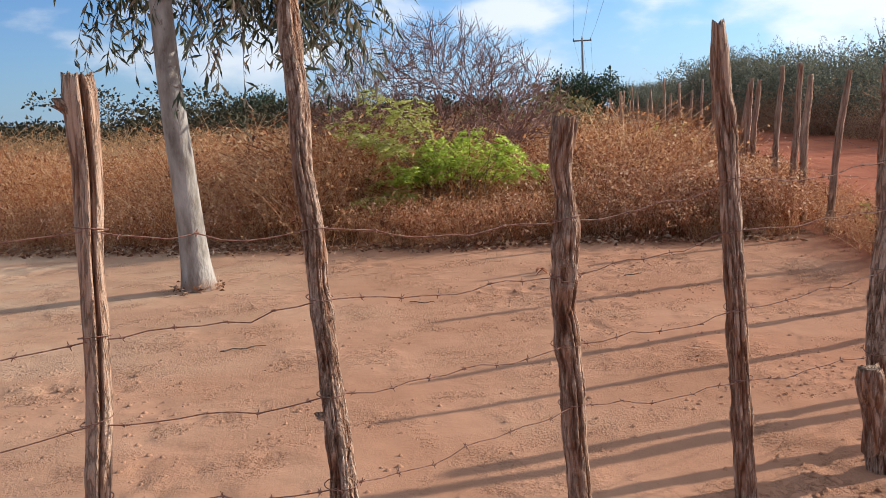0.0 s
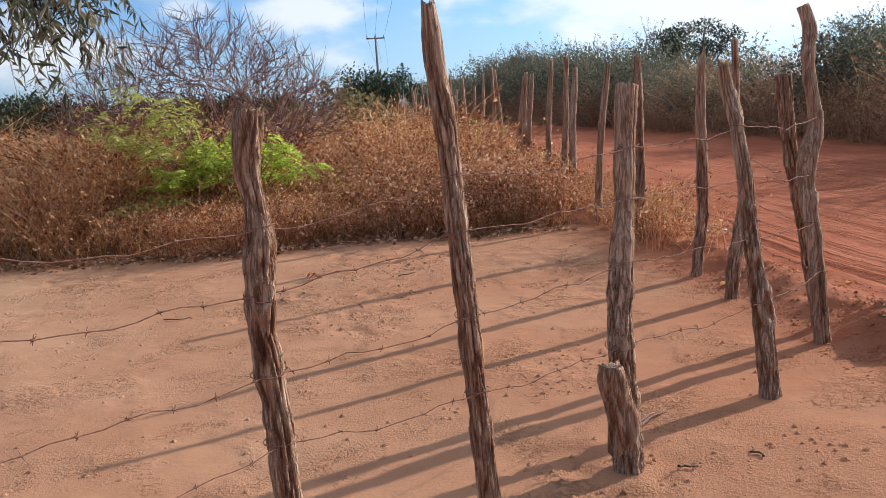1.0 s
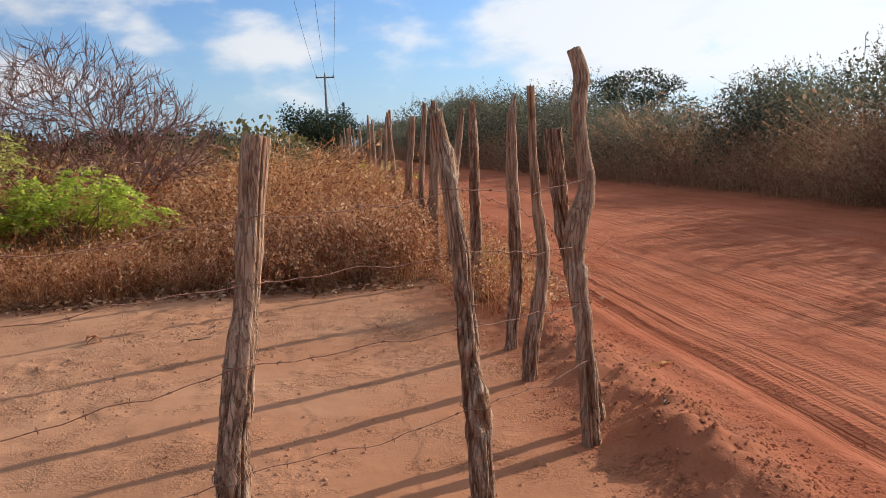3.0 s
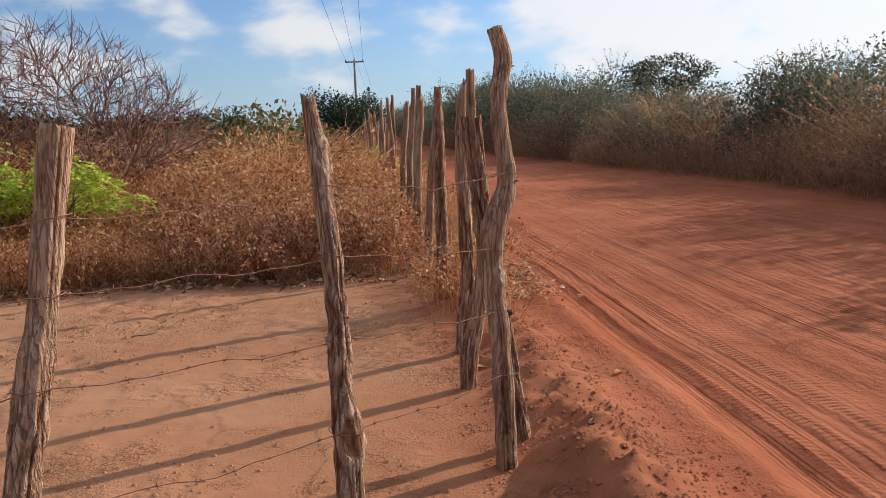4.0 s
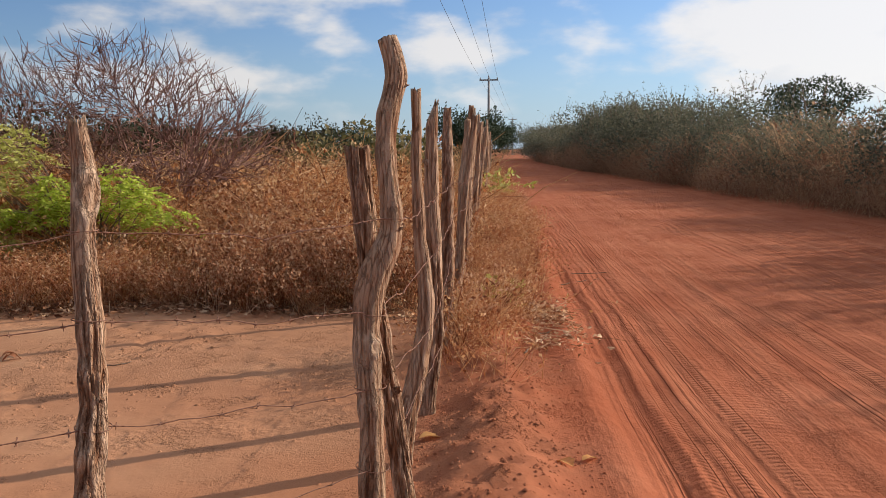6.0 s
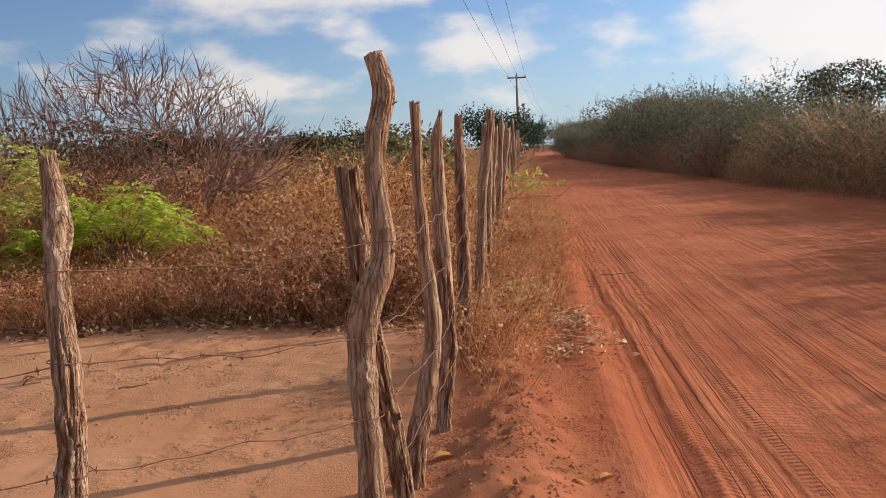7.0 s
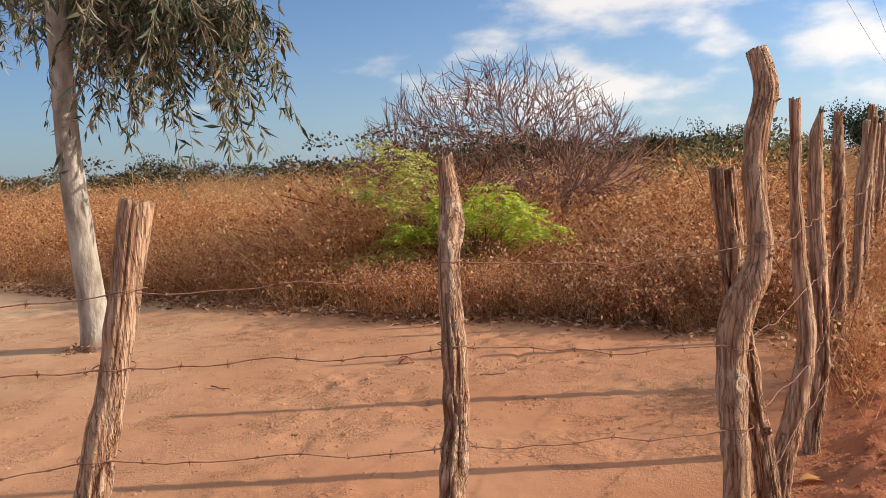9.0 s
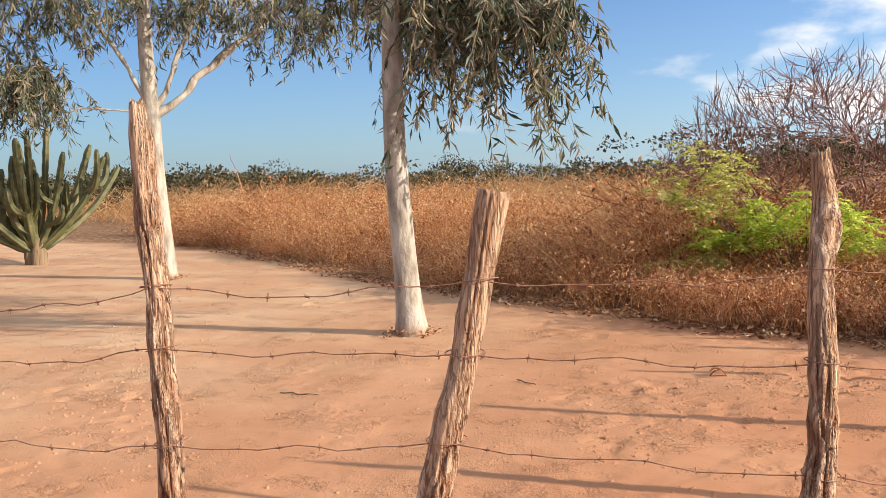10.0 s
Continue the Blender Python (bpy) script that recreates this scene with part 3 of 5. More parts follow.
NEAR_POSTS = [
    ([(-0.285, 1.74, 0.0, 0.036), (-0.234, 1.811, 0.607, 0.034), (-0.21, 1.837, 0.862, 0.035), (-0.194, 1.863, 1.144, 0.034), (-0.188, 1.876, 1.284, 0.036), (-0.181, 1.888, 1.423, 0.037), (-0.183, 1.900, 1.561, 0.044), (-0.183, 1.907, 1.65, 0.043)],
     "split grey-brown wooden stake with a broken, cracked top", 0.45, ((1.56, 200, 0.055, 0.022),)),
    ([(0.385, 1.65, 0.0, 0.042), (0.375, 1.761, 0.531, 0.039), (0.374, 1.851, 0.782, 0.034), (0.367, 1.957, 1.074, 0.031), (0.372, 2.010, 1.225, 0.033), (0.357, 2.068, 1.380, 0.033), (0.365, 2.124, 1.539, 0.031), (0.361, 2.182, 1.702, 0.034), (0.363, 2.245, 1.88, 0.035)],
     "tall leaning wooden stake with ragged reddish bark", 2.5, ((0.72, 200, 0.045, 0.014),)),
    ([(1.215, 2.17, 0.0, 0.042), (1.212, 2.189, 0.370, 0.043), (1.204, 2.199, 0.566, 0.043), (1.194, 2.210, 0.759, 0.047), (1.189, 2.216, 0.854, 0.042), (1.203, 2.216, 1.042, 0.046), (1.208, 2.217, 1.135, 0.041), (1.205, 2.221, 1.228, 0.032), (1.196, 2.228, 1.320, 0.036), (1.210, 2.226, 1.410, 0.044), (1.221, 2.223, 1.485, 0.040)],
     "short knobbly wooden stake with peeling bark", 2.5, ((1.12, 20, 0.05, 0.015), (0.74, 15, 0.055, 0.018))),
    ([(1.979, 2.385, -0.001, 0.044), (1.961, 2.385, 0.410, 0.039), (1.950, 2.385, 0.631, 0.039), (1.936, 2.393, 0.847, 0.040), (1.926, 2.397, 1.059, 0.040), (1.915, 2.398, 1.267, 0.040), (1.899, 2.400, 1.470, 0.039), (1.877, 2.402, 1.705, 0.038), (1.870, 2.402, 1.787, 0.022)],
     "tall wooden stake with rough bark and an obliquely cut top", 1.62, ()),
    ([(2.638, 2.430, 0.0, 0.069), (2.655, 2.462, 0.110, 0.066), (2.690, 2.518, 0.32, 0.058), (2.718, 2.556, 0.496, 0.053), (2.765, 2.598, 0.713, 0.052), (2.807, 2.629, 0.933, 0.050), (2.849, 2.660, 1.155, 0.048), (2.889, 2.688, 1.379, 0.048), (2.907, 2.699, 1.492, 0.050)],
     "thick leaning stake, bare at the sawn top, with a lopped fork", 0.72, ((0.06, 190, 0.38, 0.054),)),
    ([(3.700, 2.690, -0.02, 0.051), (3.722, 2.738, 0.258, 0.049), (3.730, 2.764, 0.418, 0.056), (3.733, 2.788, 0.524, 0.045), (3.751, 2.860, 0.791, 0.041), (3.747, 2.890, 1.059, 0.038), (3.741, 2.925, 1.273, 0.034), (3.745, 2.967, 1.37, 0.042), (3.744, 2.993, 1.44, 0.036), (3.740, 2.998, 1.50, 0.031), (3.737, 3.003, 1.565, 0.026)],
     "gnarled wooden stake with a pale scarred knot near its splintered top", 1.05, ((0.80, 300, 0.042, 0.014),)),
    ([(4.575, 3.113, -0.008, 0.054), (4.600, 3.163, 0.332, 0.050), (4.612, 3.195, 0.547, 0.049), (4.608, 3.232, 0.772, 0.049), (4.612, 3.250, 0.884, 0.053), (4.623, 3.258, 0.978, 0.056), (4.652, 3.265, 1.070, 0.055), (4.692, 3.264, 1.153, 0.049), (4.709, 3.272, 1.237, 0.045), (4.711, 3.282, 1.293, 0.044), (4.708, 3.295, 1.388, 0.043), (4.704, 3.315, 1.483, 0.043), (4.714, 3.338, 1.597, 0.043), (4.738, 3.352, 1.673, 0.044), (4.756, 3.359, 1.739, 0.045), (4.747, 3.372, 1.807, 0.041), (4.731, 3.389, 1.875, 0.038)],
     "tall crooked corner post of smooth grey wood with a sawn top", 0.05, ((1.70, 330, 0.042, 0.018), (1.21, 320, 0.042, 0.020))),
    ([(4.779, 3.303, 0.0, 0.046), (4.746, 3.333, 0.313, 0.042), (4.725, 3.355, 0.560, 0.042), (4.689, 3.378, 0.765, 0.041), (4.656, 3.408, 1.088, 0.043), (4.644, 3.425, 1.288, 0.045), (4.634, 3.441, 1.488, 0.045)],
     "slanting brace stake with furrowed bark beside the corner post", 2.0, ((0.60, 300, 0.05, 0.018),)),
    ([(4.994, 4.199, 0.013, 0.047), (5.000, 4.204, 0.147, 0.051), (5.020, 4.204, 0.253, 0.051), (5.064, 4.201, 0.410, 0.049), (5.108, 4.199, 0.618, 0.046), (5.118, 4.204, 0.775, 0.043), (5.106, 4.214, 0.933, 0.041), (5.094, 4.223, 1.064, 0.038), (5.090, 4.229, 1.193, 0.033), (5.087, 4.241, 1.450, 0.029), (5.091, 4.246, 1.577, 0.027), (5.088, 4.255, 1.757, 0.028)],
     "crooked stake bent outward at its foot, with a notched top", 0.45, ()),
    ([(5.333, 4.911, 0.02, 0.047), (5.353, 4.900, 0.181, 0.047), (5.381, 4.880, 0.501, 0.046), (5.373, 4.869, 0.816, 0.048), (5.356, 4.861, 1.125, 0.045), (5.354, 4.849, 1.427, 0.042), (5.353, 4.842, 1.605, 0.037), (5.372, 4.831, 1.73, 0.010)],
     "wooden stake split to a point at the top", 0.75, ((1.40, 200, 0.05, 0.02),)),
]
for k, (pts, label, bark_to, knots) in enumerate(NEAR_POSTS):
    fence_post(pts, label, bark_to, 20 + 17 * k, knots=knots, jag={4: 0.004, 5: 0.05, 6: 0.003, 9: 0.05}.get(k, 0.016), split=0.54 if k == 0 else None, scars={5: ((1.36, 0.52, 0.15, 0.065, 1.0), (0.42, 0.50, 0.17, 0.085, 0.0)), 6: ((0.80, 0.55, 0.08, 0.03, 0.6),), 2: ((0.98, 0.45, 0.10, 0.04, 0.5),)}.get(k, ()))

# the line along the road: foot, then lean and height of the top
ROAD_POSTS = [(5.90, 6.24, 0.01, 0.0, 1.71), (6.46, 7.67, 0.15, -0.1, 1.75), (6.86, 8.66, 0.06, -0.04, 1.74), (7.04, 9.15, 0.09, -0.06, 1.90), (7.36, 9.95, 0.09, -0.05, 1.95), (7.85, 11.2, 0.08, -0.05, 1.80), (8.12, 11.9, 0.14, -0.08, 1.85),
              (8.35, 12.4, 0.18, -0.1, 1.80), (8.75, 13.5, -0.06, 0.03, 1.97), (9.25, 14.7, 0.05, -0.03, 2.05), (9.79, 16.1, 0.1, -0.06, 2.0), (10.28, 17.36, 0.1, -0.05, 1.80), (10.75, 18.6, 0.02, 0.0, 2.0), (11.0, 19.2, 0.1, -0.05, 1.75), (11.5, 20.5, 0.07, -0.03, 1.8)]
r2 = random.Random(5)
far_w = 20.5
while far_w < 80:
    far_w += r2.uniform(1.4, 2.4)
    ROAD_POSTS.append((4.70 + 0.3945 * (far_w - 3.15) + r2.uniform(-0.1, 0.1), far_w, r2.uniform(-0.12, 0.15), 0.0, r2.uniform(1.7, 2.3)))
for k, (x, y, lx, ly, h) in enumerate(ROAD_POSTS):
    g = float(ground_z(x, y))
    b = r2.uniform(-0.05, 0.05)
    r = r2.uniform(0.038, 0.055)
    near = k < 9
    pts = [(x, y, g - 0.05, r * 1.1), (x + lx * 0.25 + b * 0.6, y + ly * 0.25, g + h * 0.3, r), (x + lx * 0.6 + b, y + ly * 0.6, g + h * 0.62, r * 0.92), (x + lx * 0.85, y + ly * 0.85, g + h * 0.88, r * 0.8), (x + lx, y + ly, g + h, r * 0.62)]
    fence_post(pts, ("weathered wooden fence stake beside the dirt road" if near else "thin wooden fence stake far along the road"), r2.choice((-0.5, 0.4, 1.0, 2.5)), 300 + 7 * k, sides=22 if near else 8, step=0.035 if near else 0.15)


# ---- barbed wire ----
def wire_run(stops, seed, sag=0.02, barbs=True, label="rusty barbed wire strand stapled to the posts"):
    """stops: x, y, z, post radius."""
    rr = random.Random(seed)
    heap = Heap()
    line = []
    for (ax, ay, az, ar), (bx, by, bz, br) in zip(stops, stops[1:]):
        a, b = np.array((ax, ay, az)), np.array((bx, by, bz))
        m = max(6, int(np.linalg.norm(b - a) / 0.06))
        kink = rr.uniform(-0.6, 0.6)
        for i in range(m):
            f = i / m
            p = a + (b - a) * f
            p[2] += -4 * sag * rr.uniform(0.96, 1.04) * f * (1 - f) + 0.011 * math.sin(f * 9 + kink * 7) * math.sin(f * math.pi) + 0.006 * math.sin(f * 23 + kink * 30) * math.sin(f * math.pi) + rr.gauss(0, 0.0016)
            p[:2] += rr.gauss(0, 0.0012)
            line.append(p)
    line.append(np.array(stops[-1][:3]))
    line = np.array(line)
    heap.add(*tube(line, np.full(len(line), 0.0019), 5, cap=False))
    if barbs:
        step = 0
        for i in range(1, len(line) - 1):
            step += np.linalg.norm(line[i] - line[i - 1])
            if step > 0.115:
                step = rr.uniform(-0.02, 0.02)
                t = (line[i + 1] - line[i - 1]) / np.linalg.norm(line[i + 1] - line[i - 1])
                for _ in range(2):
                    d = np.array([rr.gauss(0, 1) for _ in range(3)])
                    d -= t * d.dot(t) * 0.6
                    d /= np.linalg.norm(d)
                    heap.add(*tube([line[i] - d * 0.013, line[i], line[i] + d * 0.013], [0.0009, 0.0016, 0.0009], 4, cap=False))
                heap.add(*tube([line[i] - t * 0.006, line[i], line[i] + t * 0.006], [0.0034] * 3, 6, cap=False))
    for x, y, z, r in stops:
        if r <= 0:
            continue
        for lift in (0.0, rr.uniform(0.004, 0.01)):
            a = np.linspace(0, 2 * math.pi, 17)
            tip = rr.uniform(-0.12, 0.12)
            ring = np.stack([x + r * np.cos(a), y + r * np.sin(a), z + lift + tip * r * np.cos(a)], 1)
            heap.add(*tube(ring, np.full(17, 0.002), 5, cap=False))
    ob = new("barbed_wire", heap.mesh("barbed_wire", WIRE, True))
    return tagged(ob, label, "barbed wire", "strands of the wire fence")


def post_at(points, z):
    P = np.asarray(points)
    return [float(np.interp(z, P[:, 2], P[:, k])) for k in (0, 1, 3)]


FENCE_Z = [  # heights of the four strands on each near post
    (1.275, 1.005, 0.795, 0.60), (1.222, 1.03, 0.79, 0.565), (1.159, 0.976, 0.747, 0.54), (1.23, 1.046, 0.75, 0.475), (1.246, 1.04, 0.794, 0.47), (1.267, 1.022, 0.741, 0.44), (1.25, 0.93, 0.67, 0.40)]
for k in range(4):
    stops = [(-1.9, 1.45, (1.25, 0.90, 0.66, 0.45)[k], 0.0)]
    for zs, (pts, *_) in zip(FENCE_Z, NEAR_POSTS):
        x, y, r = post_at(pts, zs[k])
        stops.append((x, y - r * 0.6, zs[k], 0))
    ob = wire_run(stops, 40 + k, (0.03, 0.012, 0.018, 0.02)[k])
for k in range(4):
    stops = []
    zs = (1.23, 0.91, 0.656, 0.39)[k]
    x, y, r = post_at(NEAR_POSTS[6][0], zs)
    stops.append((x, y, zs, 0))
    for n, (pts, *_) in enumerate(NEAR_POSTS[8:]):
        z2 = ((1.22, 0.97, 0.67, 0.42), (1.25, 0.98, 0.70, 0.40))[n][k]
        x, y, r = post_at(pts, z2)
        stops.append((x + r * 0.8, y - r * 0.2, z2, 0))
    for x, y, lx, ly, h in ROAD_POSTS[:9]:
        z2 = (1.28, 1.0, 0.72, 0.42)[k] + r2.uniform(-0.06, 0.06)
        f = z2 / h
        stops.append((x + lx * f + 0.04, y + ly * f, z2, 0))
    wire_run(stops, 60 + k, 0.02)


# loops of wire that tie the strands to the near posts
def tie(x, y, z, r, seed):
    rr = random.Random(seed)
    heap = Heap()
    for _ in range(1):
        a = np.linspace(0, 2 * math.pi, 19)
        tilt = rr.uniform(-0.25, 0.25)
        rad = r * 1.12 + 0.002
        ring = np.stack([x + rad * np.cos(a), y + rad * np.sin(a), z + rr.uniform(-0.006, 0.006) + tilt * rad * np.cos(a + rr.uniform(0, 6))], 1)
        heap.add(*tube(ring, np.full(19, 0.0016), 5, cap=False))
    return heap


for k, zs in enumerate(FENCE_Z):
    for j, z in enumerate(zs):
        pts = NEAR_POSTS[k][0]
        x, y, r = post_at(pts, z)
        ob = new("wire_tie", tie(x, y, z, r, 7 * k + j).mesh("wire_tie", WIRE, True))
        tagged(ob, "rusty wire loop wound round a wooden stake", "wire tie", "wire loops on the fence")

# ---- plants ----
def blade_set(starts, ends, width, bow=0.0, rr=rng, simple=False):
    """Flat two-step ribbons from starts to ends, bowed downwards: verts and quads."""
    n = len(starts)
    d = ends - starts
    side = np.cross(d, rr.normal(size=(n, 3)))
    side /= np.linalg.norm(side, axis=1)[:, None] + 1e-9
    wv = side * (width / 2 if np.isscalar(width) else width[:, None] / 2)
    mid = (starts + ends) / 2
    mid[:, 2] += bow * np.linalg.norm(d, axis=1)
    if simple:
        V = np.stack([starts - wv, starts + wv, ends + wv * 0.4, ends - wv * 0.4], 1).reshape(-1, 3)
        return V, np.arange(n)[:, None] * 4 + np.array([0, 1, 2, 3])
    V = np.stack([starts - wv, starts + wv, mid + wv * 0.8, mid - wv * 0.8, ends + wv * 0.35, ends - wv * 0.35], 1).reshape(-1, 3)
    b = np.arange(n)[:, None] * 6
    F = np.concatenate([b + [0, 1, 2, 3], b + [3, 2, 4, 5]], 0)
    return V, F


def leaf_set(at, way, length, width, rr=rng, fold=0.25, simple=False):
    """Pointed, slightly folded leaves of four triangles."""
    n = len(at)
    way = way / (np.linalg.norm(way, axis=1)[:, None] + 1e-9)
    side = np.cross(way, rr.normal(size=(n, 3)))
    side /= np.linalg.norm(side, axis=1)[:, None] + 1e-9
    up = np.cross(side, way)
    L = np.broadcast_to(np.asarray(length, float), (n,))[:, None]
    W = np.broadcast_to(np.asarray(width, float), (n,))[:, None] / 2
    m = at + way * L * 0.45
    tip = at + way * L - up * L * 0.12
    V = np.stack([at, m + side * W + up * W * fold, m - side * W + up * W * fold, tip, m - up * W * 0.1], 1).reshape(-1, 3)
    if simple:
        V = np.stack([at, m + side * W, tip, m - side * W], 1).reshape(-1, 3)
        return V, np.arange(n)[:, None] * 4 + np.array([0, 1, 2, 3])
    b = np.arange(n)[:, None] * 5
    F = np.concatenate([b + [0, 4, 1], b + [0, 2, 4], b + [1, 4, 3], b + [4, 2, 3]], 0)
    return V, F


def weed_clump(seed, stalks, height, leaves, wide, spread=0.28, twigs=3, leaf=0.04):
    """A dry weed: stalks with side twigs and shrivelled leaves, about one metre high."""
    rr = np.random.default_rng(seed)
    heap = Heap()
    foot = np.c_[rr.normal(0, spread * 0.5, (stalks, 2)), np.zeros(stalks)]
    rise = height * rr.uniform(0.25, 1.0, stalks) ** 0.8
    tip = foot + np.c_[rr.normal(0, spread * 1.25, (stalks, 2)), rise]
    heap.add(*blade_set(foot, tip, wide * rr.uniform(0.7, 1.3, stalks), 0.06, rr))
    pick = np.repeat(np.arange(stalks), twigs)
    f = rr.uniform(0.2, 0.98, len(pick))[:, None]
    a = foot[pick] + (tip[pick] - foot[pick]) * f
    e = a + rr.normal(0, 0.22, (len(pick), 3)) * [1, 1, 0.6] * height + [0, 0, 0.07 * height]
    heap.add(*blade_set(a, e, wide * 0.55, 0.05, rr, True))
    q = rr.integers(0, len(pick), leaves)
    at = a[q] + (e[q] - a[q]) * rr.uniform(0.2, 1.05, leaves)[:, None]
    way = rr.normal(size=(leaves, 3)) + [0, 0, -0.4]
    way /= np.linalg.norm(way, axis=1)[:, None]
    L = leaf * rr.uniform(0.4, 1.3, leaves)[:, None]
    s = np.cross(way, rr.normal(size=(leaves, 3)))
    s /= np.linalg.norm(s, axis=1)[:, None]
    V = np.stack([at, at + way * L * 0.5 + s * L * 0.28, at + way * L, at + way * L * 0.5 - s * L * 0.28], 1).reshape(-1, 3)
    heap.add(V, np.arange(leaves)[:, None] * 4 + np.array([0, 1, 2, 3]))
    return np.vstack(heap.v), np.vstack(heap.f)


def scatter(name, protos, xy, size, mat, label, category, seed, tilt=0.12):
    """One mesh of many plants, each a turned and scaled prototype."""
    rr = np.random.default_rng(seed)
    heap = Heap()
    z = ground_z(xy[:, 0], xy[:, 1]) - 0.01
    which = rr.integers(0, len(protos), len(xy))
    for k, (pv, pf) in enumerate(protos):
        idx = np.nonzero(which == k)[0]
        if not len(idx):
            continue
        a = rr.uniform(0, 2 * math.pi, len(idx))
        c, s = np.cos(a)[:, None], np.sin(a)[:, None]
        sc = size[idx][:, None]
        lean = rr.normal(0, tilt, (len(idx), 2))
        zz = pv[None, :, 2] * sc
        V = np.stack([(pv[None, :, 0] * c - pv[None, :, 1] * s) * sc + zz * lean[:, :1] + xy[idx, 0][:, None],
                      (pv[None, :, 0] * s + pv[None, :, 1] * c) * sc + zz * lean[:, 1:] + xy[idx, 1][:, None], zz + z[idx][:, None]], -1)
        F = pf[None] + (np.arange(len(idx)) * len(pv))[:, None, None]
        heap.add(V.reshape(-1, 3), F.reshape(-1, 3))
    ob = new(name, heap.mesh(name, mat))
    return tagged(ob, label, category, kind="stuff")


def throw(n, x0, x1, y0, y1, keep, seed):
    rr = np.random.default_rng(seed)
    p = np.c_[rr.uniform(x0, x1, n), rr.uniform(y0, y1, n)]
    return p[keep(p[:, 0], p[:, 1], rr.uniform(0, 1, n))]


def in_field(lo, hi):
    def keep(x, y, u):
        s, w = road_axes(x, y)
        d = field_depth(x, y)
        return (w < -0.15) & (d > lo) & (d < hi) & (u < 0.55 + 1.6 * (vnoise(x * 0.9, y * 0.9, 53) + 0.25))
    return keep


def tall(x, y):
    """Height of the weeds, which grow taller away from the edge."""
    d = field_depth(x, y)
    return np.interp(d, [0, 0.5, 1.5, 3.5, 12, 60], [0.35, 0.62, 0.88, 1.08, 1.25, 1.5]) * (1 + 0.6 * vnoise(x * 0.45, y * 0.45, 51)) * (1 + 0.9 * vnoise(x * 1.1, y * 1.1, 52)) * (1 - 0.38 * np.exp(-((x - 3.1) / 1.7) ** 2 - ((y - 10.4) / 0.9) ** 2))


fine = [weed_clump(100 + k, 9, 1.0, 66, 0.0066, 0.32, 4, 0.047) for k in range(8)]
mid = [weed_clump(130 + k, 8, 1.0, 44, 0.0085, 0.36, 3, 0.048) for k in range(6)]
coarse = [weed_clump(160 + k, 12, 1.0, 30, 0.014, 0.75, 2, 0.055) for k in range(5)]
xy = throw(12000, -13, 9.5, 6.5, 24, in_field(0.15, 3.2), 1)[:2700]
scatter("dry_weeds", fine, xy, tall(xy[:, 0], xy[:, 1]), WEED, "rusty brown dry weeds at the edge of the field", "dry weeds", 1)
xy = throw(19000, -18, 14, 8, 32, in_field(2.6, 11), 2)[:3600]
scatter("dry_weeds", mid, xy, tall(xy[:, 0], xy[:, 1]), WEED, "reddish dry weeds covering the field", "dry weeds", 2)
xy = throw(21000, -60, 40, 16, 90, in_field(8, 70), 3)[:2600]
scatter("dry_grass", coarse, xy, tall(xy[:, 0], xy[:, 1]) * 1.05, STRAW, "straw-coloured dry grass far across the field", "dry grass", 3)


def arched(seed, stems, leaves, reach=0.75, thick=0.0042):
    """A dry shrub of arching, drooping stems with curled leaves, about one metre high."""
    rr = np.random.default_rng(seed)
    heap = Heap()
    lines = []
    for _ in range(stems):
        a, out, top = rr.uniform(0, 6.28), reach * rr.uniform(0.3, 1.1), rr.uniform(0.35, 1.0)
        f = np.linspace(0, 1, 6)
        bow = rr.normal(0, 0.10)
        r = out * f ** 1.2
        pts = np.c_[r * math.cos(a + 0) + bow * np.sin(3 * f), r * math.sin(a) - bow * np.sin(3 * f), top * np.sin(f * rr.uniform(1.7, 2.7))] + np.append(rr.normal(0, 0.10, 2), 0)
        lines.append(pts)
        heap.add(*tube(pts, np.linspace(thick, thick * 0.45, 6), 3, cap=False))
    L = np.array(lines)
    k, q = rr.integers(0, stems, leaves), rr.integers(2, 5, leaves)
    g = rr.uniform(0, 1, leaves)[:, None]
    at = L[k, q] * (1 - g) + L[k, q + 1] * g
    n = leaves // 2
    tw = at[:n] + rr.normal(0, 0.11, (n, 3)) + [0, 0, 0.03]
    heap.add(*blade_set(at[:n], tw, 0.004, 0.05, rr, True))
    at = np.vstack([at[n:], tw])
    size = rr.uniform(0.035, 0.085, len(at))
    heap.add(*leaf_set(at, rr.normal(size=(len(at), 3)) + [0, 0, -0.7], size, size * 0.5, rr, 0.6, True))
    return np.vstack(heap.v), np.vstack(heap.f)


bent = [arched(190 + k, 24, 190) for k in range(5)]
xy = throw(5000, 1.0, 7.2, 7.5, 15, lambda x, y, u: (road_axes(x, y)[1] < -0.2) & (field_depth(x, y) > 0.2) & (field_depth(x, y) < 4.5) & (vnoise(x * 0.8, y * 0.8, 54) + 0.2 * u > -0.02) & ((np.abs(x - 3.1) > 1.6) | (y < 9.6)), 71)[:210]
scatter("dry_brush", bent, xy, np.interp(field_depth(xy[:, 0], xy[:, 1]), [0, 1, 4], [0.50, 0.66, 0.85]) * (1 + 0.7 * vnoise(xy[:, 0] * 3, xy[:, 1] * 3, 55)), BRUSH, "arching dry brush with curled brown leaves at the field edge", "dry brush", 72, 0.2)
xy = throw(3000, -14, 2, 8, 20, lambda x, y, u: (field_depth(x, y) > 0.2) & (field_depth(x, y) < 3.0) & (u < 0.25), 73)[:110]
scatter("dry_brush", bent, xy, 0.6 + 0 * xy[:, 0], BRUSH, "low arching dry brush among the weeds", "dry brush", 74, 0.2)
